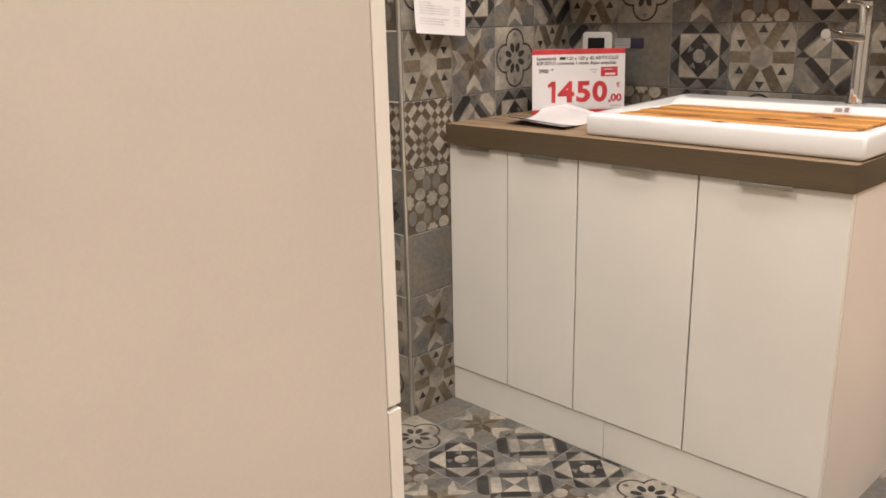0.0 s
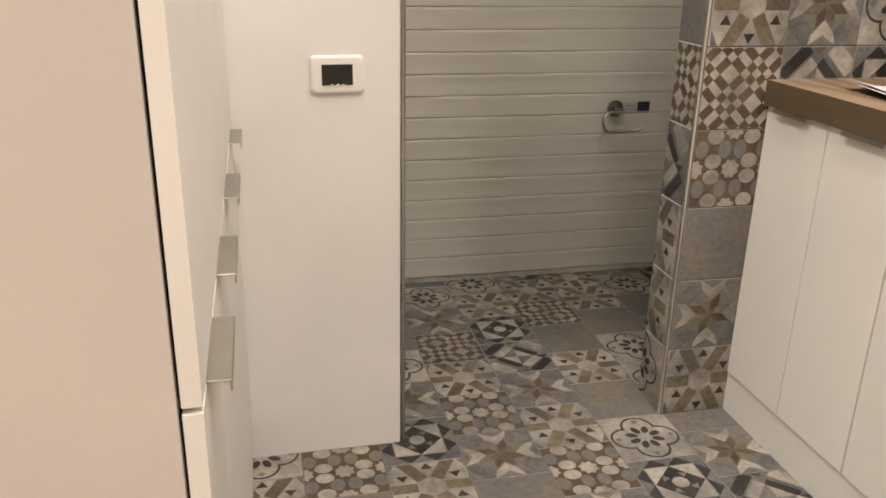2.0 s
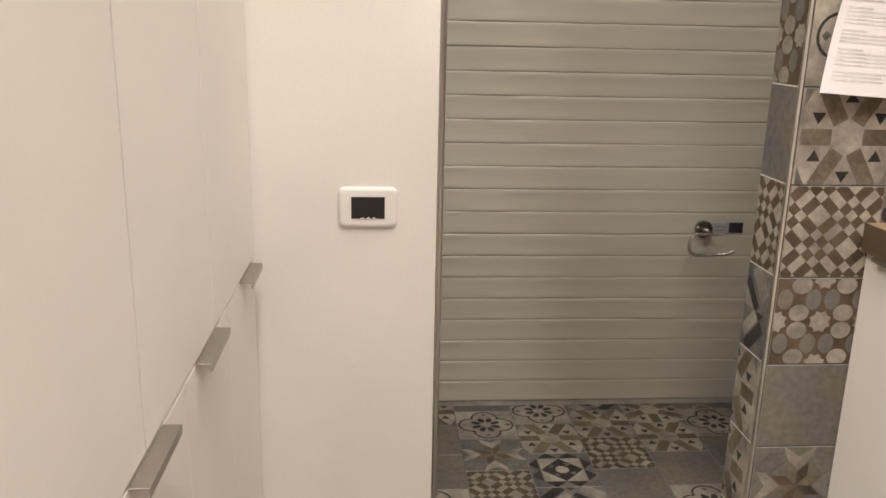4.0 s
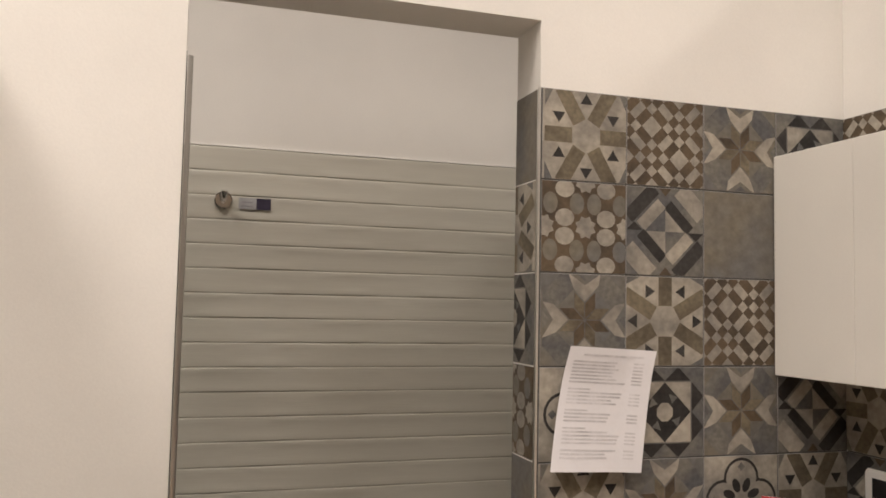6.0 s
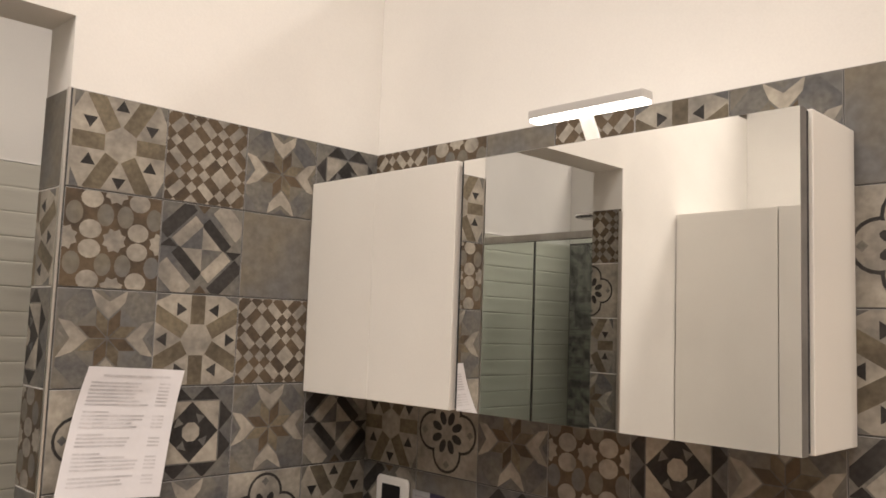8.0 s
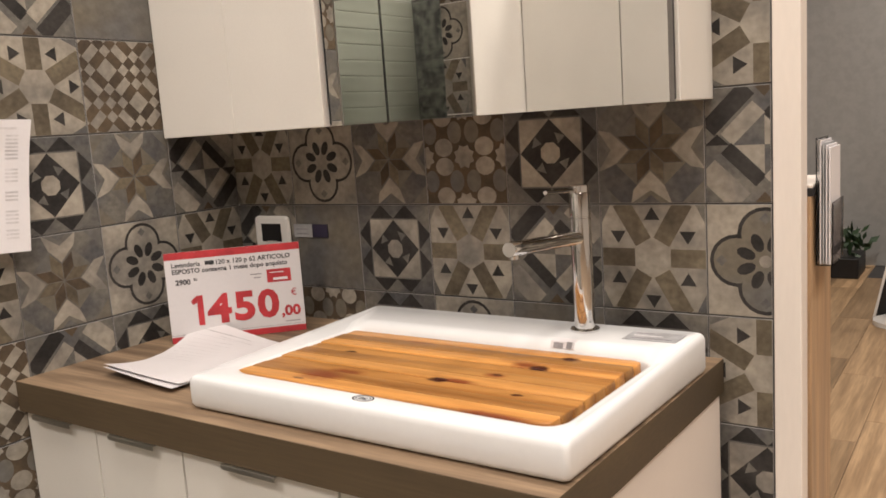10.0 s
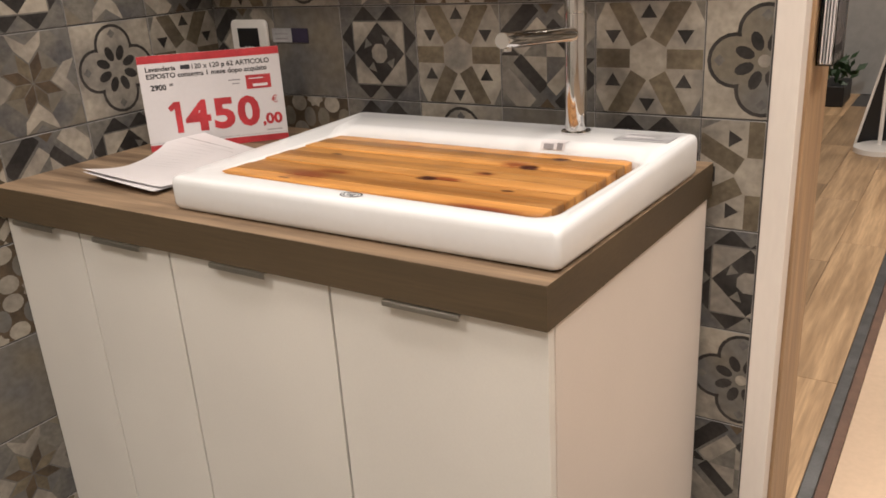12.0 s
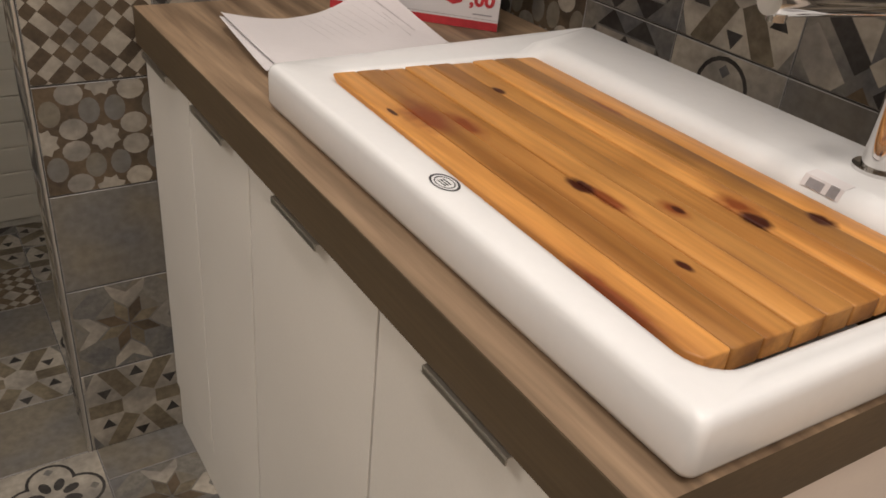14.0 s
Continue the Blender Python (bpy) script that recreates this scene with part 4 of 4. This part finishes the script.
HUNG = ((-0.809, -0.006, 1.2), (-0.586, -0.006, 1.185), (-0.735, -0.006, 1.452), (-0.537, -0.006, 1.442))


def hung_page(u, v):
    p = blend4(HUNG, u, v)
    p.y -= 0.002 + 0.07 * max(0, 0.8 - v) ** 1.5 * (1.2 - 0.6 * u) + 0.1 * max(0, u - 0.72) ** 1.3 * (0.3 + 0.7 * v) + 0.0015 * math.sin(7 * u + 4 * v)
    return p


hung = sheet_of_paper("price_list", "white printed sheet taped to the tiles, curling at its foot", LINES, hung_page, (0, -1, 0))
LINES2 = [(0.15, 0.75, 0.9, 0.01)] + [(0.1, 0.6 + 0.03 * (k % 3), 0.84 - 0.05 * k, 0.0028) for k in range(9)]


def lying_page(turn, rise):
    """A sheet on the worktop: one long edge lifts a little, the far corner curls up."""
    corner = ((-0.541, -0.168, WT), (-0.539, -0.392, WT), (-0.238, -0.1, WT), (-0.222, -0.332, WT))

    def at_page(u, v):
        p = blend4(corner, u, v)
        low = max(0.0, 1 - 2.4 * v) ** 1.5
        p.z += 0.0018 + rise * (0.026 * (1 - u) ** 1.2 * low + 0.012 * u * low + 0.046 * (max(0.0, v - 0.5) / 0.5) ** 2 * (1 - u) ** 1.3 + 0.003 * math.sin(3 * u) * v)
        p.x += turn * (0.004 + 0.016 * u)
        p.y += turn * 0.004
        return p
    return at_page


sheet_of_paper("printed_sheet", "white printed sheet lying on the worktop with a curled corner", LINES2, lying_page(0, 1.0), (0, 0, 1))
sheet_of_paper("printed_sheet", "white printed sheet under another one on the worktop", [(0.1, 0.8, 0.9, 0.008)], lying_page(-1, 0.82), (0, 0, 1))


# ---- wall cabinet with mirror ----
wallcab = thing("mirror_cabinet", "white wall cabinet with two doors beside a mirror", "cabinet")
Z0, Z1 = 1.388, 1.9
part("body", slab((-0.178, -1.2165, Z0), (-0.0045, -0.0065, Z1)), LACQUER, wallcab)
for a, b in ((-0.0065, -0.2475), (-0.2485, -0.507)):
    part("door", slab((-0.211, b, Z0 - 0.001), (-0.192, a, Z1)), LACQUER, wallcab)
bm = slab((-0.0115, -0.346, Z0 - 0.001), (0.0105, 0.346, Z1), 0.0006, 1)
bm.normal_update()
mir = part("mirror", bm, [MIRROR, GREYEDGE], wallcab, "large frameless mirror")
for p in mir.data.polygons:
    p.material_index = 0 if p.normal.x < -0.9 else 1
mir.matrix_local = pose(-0.1925, -0.864, 0, 0, 0, MIRROR_TURN)
# Black sheet added as the shade between body, doors and mirror.
part("shadow_lining", slab((-0.192, -1.21, Z0 + 0.003), (-0.1785, -0.01, Z1 - 0.003), 0), GAPSHADE, wallcab)

lamp = thing("mirror_lamp", "slim white light bar mounted above the mirror", "lamp")
part("housing", slab((-0.172, -0.922, 1.972), (-0.138, -0.662, 1.988), 0.002, 2), ALU, lamp, "grey metal housing")
part("diffuser", slab((-0.17, -0.92, 1.964), (-0.14, -0.664, 1.9718), 0.002), glow("light_bar_glow", (1.0, 0.93, 0.86), 8.0), lamp, "glowing diffuser")
part("foot", slab((-0.12, -0.797, 1.901), (-0.06, -0.76, 1.904), 0.0005, 1), WHITEPL, lamp)
bm = bmesh.new()
side = [[bm.verts.new((x, y, z)) for x, z in ((-0.148, 1.9725), (-0.14, 1.9725), (-0.096, 1.9045), (-0.106, 1.9045))] for y in (-0.793, -0.764)]
for f in (side[0], side[1], *((side[0][k], side[0][(k + 1) % 4], side[1][(k + 1) % 4], side[1][k]) for k in range(4))):
    bm.faces.new(f)
part("arm", bm, WHITEPL, lamp, "flat white bracket")


# ---- wall plates ----
def wall_plate(name, m, w, h, label):
    ob = thing(name, label, "socket")
    ob.matrix_world = m
    f = lambda d, r, z: ring(-w / 2 + d, w / 2 - d, -h / 2 + d, h / 2 - d, r, z)
    bm = loft([f(0.001, 0.012, 0), f(0, 0.012, 0.003), f(0.0015, 0.012, 0.0065), f(0.005, 0.012, 0.0088), f(0.009, 0.01, 0.009)])
    smooth(part("frame", bm, WHITEPL, ob), 0.7)
    part("insert", slab((-w * 0.285, -h * 0.27, 0.0091), (w * 0.285, h * 0.27, 0.0105), 0.0005, 1), BLACKPL, ob, "black insert")
    for k in range(3):
        a = -w * 0.13 + w * 0.1 * k
        part("chip", prism([(a, -h * 0.265), (a + w * 0.08, -h * 0.265), (a + w * 0.045, -h * (0.225 if k % 2 else 0.24)), (a + w * 0.015, -h * 0.235)], 0.0106, 0.0112, 0), WHITEPL, ob)
    return ob


wall_plate("switch_plate", frame_on((-1.684, -0.0005, 0.953), (1, 0, 0), (0, 0, 1)), 0.118, 0.083, "white wall plate with a black empty insert")
wall_plate("socket_plate", frame_on((-0.0065, -0.125, 1.138), (0, -1, 0), (0, 0, 1)), 0.118, 0.083, "white wall plate with a black empty insert")


def shelf_label(m, w, h, label):
    ob = thing("shelf_label", label, "label")
    ob.matrix_world = m
    part("sheet", slab((0, -h / 2, 0), (w * 0.55, h / 2, 0.0012), 0), GREYLABEL, ob)
    part("dark_field", slab((w * 0.55, -h / 2, 0), (w, h / 2, 0.0012), 0), LABELDARK, ob, "dark square field")
    for i in range(2):
        part("print_bar", slab((w * 0.08, -h * 0.3 + h * 0.35 * i, 0.0013), (w * 0.45, -h * 0.18 + h * 0.35 * i, 0.0015), 0), INK, ob)
    return ob


shelf_label(frame_on((-0.0045, -0.193, 1.143), (0, -1, 0), (0, 0, 1)), 0.11, 0.032, "small grey product label stuck to the tiles")
shelf_label(frame_on((-1.378, 1.0395, 1.84), (1, 0, 0), (0, 0, 1)), 0.1, 0.036, "small grey product label beside the robe hook")
shelf_label(frame_on((-0.526, 1.0395, 0.661), (1, 0, 0), (0, 0, 1)), 0.11, 0.036, "small grey product label beside the paper holder")

# ---- fittings on the back wall ----
hook = thing("robe_hook", "small round chrome robe hook on the ribbed tiles", "hook")
hx, hz = -1.425, 1.846
smooth(part("rosette", tube([(hx, 1.0405, hz), (hx, 1.029, hz), (hx, 1.027, hz)], [0.027, 0.027, 0.024], 24), CHROME, hook), 0.5)
smooth(part("peg", tube([(hx, 1.03, hz), (hx, 1.0, hz - 0.002), (hx, 0.985, hz + 0.008), (hx, 0.98, hz + 0.024)], [0.008, 0.008, 0.009, 0.011], 12), CHROME, hook), 0.9)
holder = thing("paper_holder", "chrome open-loop toilet paper holder on the ribbed tiles", "holder")
rx, rz = -0.556, 0.656
smooth(part("rosette", tube([(rx, 1.0405, rz), (rx, 1.028, rz), (rx, 1.026, rz)], [0.03, 0.03, 0.026], 24), CHROME_DARKENED, holder), 0.5)
smooth(part("neck", tube([(rx, 1.028, rz), (rx, 0.97, rz)], 0.009, 14), CHROME_DARKENED, holder), 0.9)
loop = [(rx + 0.035, 0.97, rz - 0.001), (rx - 0.04, 0.97, rz - 0.001)]
loop += [(rx - 0.04 - 0.032 * math.sin(radians(a)), 0.97, rz - 0.038 + 0.037 * math.cos(radians(a))) for a in range(15, 181, 15)]
loop += [(rx + 0.05, 0.97, rz - 0.072), (rx + 0.058, 0.965, rz - 0.07), (rx + 0.08, 0.955, rz - 0.056)]
smooth(part("loop", tube(loop, 0.0055, 10), CHROME, holder), 0.9)

# ---- toilet at the side of the shower room ----
toilet = thing("toilet", "white wall-hung ceramic toilet with closed lid", "toilet")


def oval(cx, cy, rx_, ry_, z, back):
    pts = []
    for i in range(32):
        a = 2 * math.pi * i / 32
        x = cx - rx_ * math.cos(a)
        pts.append((min(x, back), cy + ry_ * math.sin(a), z))
    return pts


bm = loft([oval(-0.02, 0.72, 0.2, 0.1, 0.08, 0.299), oval(-0.04, 0.72, 0.3, 0.15, 0.2, 0.299), oval(-0.04, 0.72, 0.37, 0.178, 0.34, 0.299), oval(-0.04, 0.72, 0.38, 0.182, 0.385, 0.299), oval(-0.04, 0.72, 0.375, 0.178, 0.392, 0.299)])
bmesh.ops.remove_doubles(bm, verts=bm.verts[:], dist=1e-5)
smooth(part("bowl", bm, CERAMIC, toilet), 0.9)
bm = loft([oval(-0.04, 0.72, 0.375, 0.178, 0.3945, 0.2), oval(-0.04, 0.72, 0.385, 0.183, 0.4, 0.2), oval(-0.04, 0.72, 0.385, 0.183, 0.415, 0.2), oval(-0.04, 0.72, 0.37, 0.17, 0.423, 0.2)])
bmesh.ops.remove_doubles(bm, verts=bm.verts[:], dist=1e-5)
smooth(part("lid", bm, WHITEPL, toilet), 0.9)

# ---- shower screen and head ----
screen = thing("shower_screen", "greenish glass shower screen with a grey top rail", "shower screen")
SX = -1.78
for a, b in ((0.145, 0.6), (0.607, 1.038)):
    g = part("glass_pane", slab((SX - 0.004, a, 0.01), (SX + 0.004, b, 1.94), 0.0005, 1), GLASS, screen, "clear greenish glass")
    g.visible_shadow = False
part("top_rail", slab((SX - 0.014, 0.135, 1.941), (SX + 0.014, 1.04, 1.972), 0.002), STEEL, screen, "grey metal rail")
part("bottom_rail", slab((SX - 0.014, 0.135, 0.001), (SX + 0.014, 1.04, 0.0095), 0.001), STEEL, screen)
part("seal", slab((SX - 0.006, 0.6005, 0.01), (SX + 0.006, 0.6065, 1.94), 0), BLACKPL, screen, "black door seal")
head = thing("rain_shower", "chrome rain shower on a curved arm", "shower")
arm = [(-2.24, 0.135, 2.2), (-2.24, 0.55, 2.2)] + [(-2.24, 0.55 + 0.05 * math.sin(radians(a)), 2.15 + 0.05 * math.cos(radians(a))) for a in range(15, 91, 15)] + [(-2.24, 0.6, 2.12)]
smooth(part("arm", tube(arm, 0.011, 12), CHROME, head), 0.9)
smooth(part("disc", tube([(-2.24, 0.6, 2.12), (-2.24, 0.6, 2.11), (-2.24, 0.6, 2.109), (-2.24, 0.6, 2.1)], [0.02, 0.02, 0.11, 0.11], 32), CHROME, head), 0.5)

# ---- leaflet holder on the oak plinth ----
leaf = thing("leaflet_holder", "clear acrylic leaflet holder with a few white leaflets", "leaflet holder")
part("back_plate", slab((0.06, -1.3705, 1.09), (0.17, -1.3685, 1.31), 0.0005, 1), ACRYLIC, leaf)
part("front_plate", slab((0.06, -1.396, 1.09), (0.17, -1.394, 1.2), 0.0005, 1), ACRYLIC, leaf)
part("bottom_plate", slab((0.06, -1.3938, 1.09), (0.17, -1.371, 1.092), 0.0005, 1), ACRYLIC, leaf)
for i in range(4):
    part("leaflet", slab((0.064, -1.3765 - 0.0048 * i, 1.0925), (0.166, -1.374 - 0.0048 * i, 1.305 - 0.004 * i), 0.0003, 1), PAPER if i != 1 else GREYLABEL, leaf, "folded printed leaflet")
part("print_block", slab((0.075, -1.3921, 1.105), (0.155, -1.3917, 1.12), 0), LABELDARK, leaf, "dark blue print")

# ---- far side of the hall ----
sign = thing("wall_sign", "grey wall sign with dark capital letters", "sign")
words("M", 0.23, BLACKINK, sign, frame_on((5.897, -0.09, 3.02), (0, -1, 0), (0, 0, 1)), "letter", 0.01)
words("A", 0.23, BLACKINK, sign, frame_on((5.897, -0.17, 2.80), (0, -1, 0), (0, 0, 1)), "letter", 0.01)
ward = thing("display_case", "brown display case with a green strip against the far wall", "display case")
part("carcass", slab((5.42, -0.24, 0.0), (5.89, 1.6, 1.93), 0.004), BROWNP, ward)
part("top", slab((5.4, -0.24, 1.931), (5.89, 1.6, 1.97), 0.003), BLACKPL, ward, "black top")
part("green_strip", slab((5.414, -0.2, 0.62), (5.4195, -0.14, 1.68), 0.001), GREENP, ward, "bright green strip")
part("grey_strip", slab((5.414, -0.13, 0.62), (5.4195, -0.06, 1.68), 0.001), HALLGREY, ward)
easel = thing("display_board", "black leaning display board with a pale edge", "display board")


def leaning(bm, k=0.21):
    """Leans a standing board towards -y without lifting its foot."""
    for v in bm.verts:
        v.co.y -= k * v.co.z
    return bm


part("panel", leaning(slab((4.13, -2.0, 0.0), (4.17, -1.0, 1.9), 0.003)), BLACKPL, easel)
part("edge", leaning(slab((4.126, -0.9995, 0.0), (4.174, -0.985, 1.9), 0.001)), WHITEPL, easel, "pale edge strip")
disc_base = thing("lamp_base", "white round base of a standing display lamp", "lamp base")
smooth(part("base", tube([(4.0, -1.14, 0.0005), (4.0, -1.14, 0.03), (4.0, -1.14, 0.045)], [0.14, 0.14, 0.1], 32), WHITEPL, disc_base), 0.6)
part("stem", tube([(4.0, -1.14, 0.045), (4.0, -1.14, 1.3)], 0.012, 10), WHITEPL, disc_base)
plant = thing("potted_plant", "low green plant in a dark planter by the far wall", "plant")
part("planter", slab((5.3, -0.75, 0.0), (5.7, -0.28, 0.16), 0.01), BLACKPL, plant)
bm = bmesh.new()
lf = random.Random(2)
for i in range(160):
    c = Vector((5.5 + lf.uniform(-0.2, 0.2), -0.5 + lf.uniform(-0.28, 0.28), 0.16 + lf.uniform(0, 0.16)))
    d = Vector((lf.uniform(-1, 1), lf.uniform(-1, 1), lf.uniform(0.1, 1))).normalized()
    s = d.orthogonal().normalized() * lf.uniform(0.015, 0.03)
    e = c + d * lf.uniform(0.06, 0.13)
    mid = (c + e) / 2
    bm.faces.new([bm.verts.new(p) for p in (c, mid + s, e, mid - s)])
tagged(part("leaves", bm, LEAF, plant), kind="stuff")
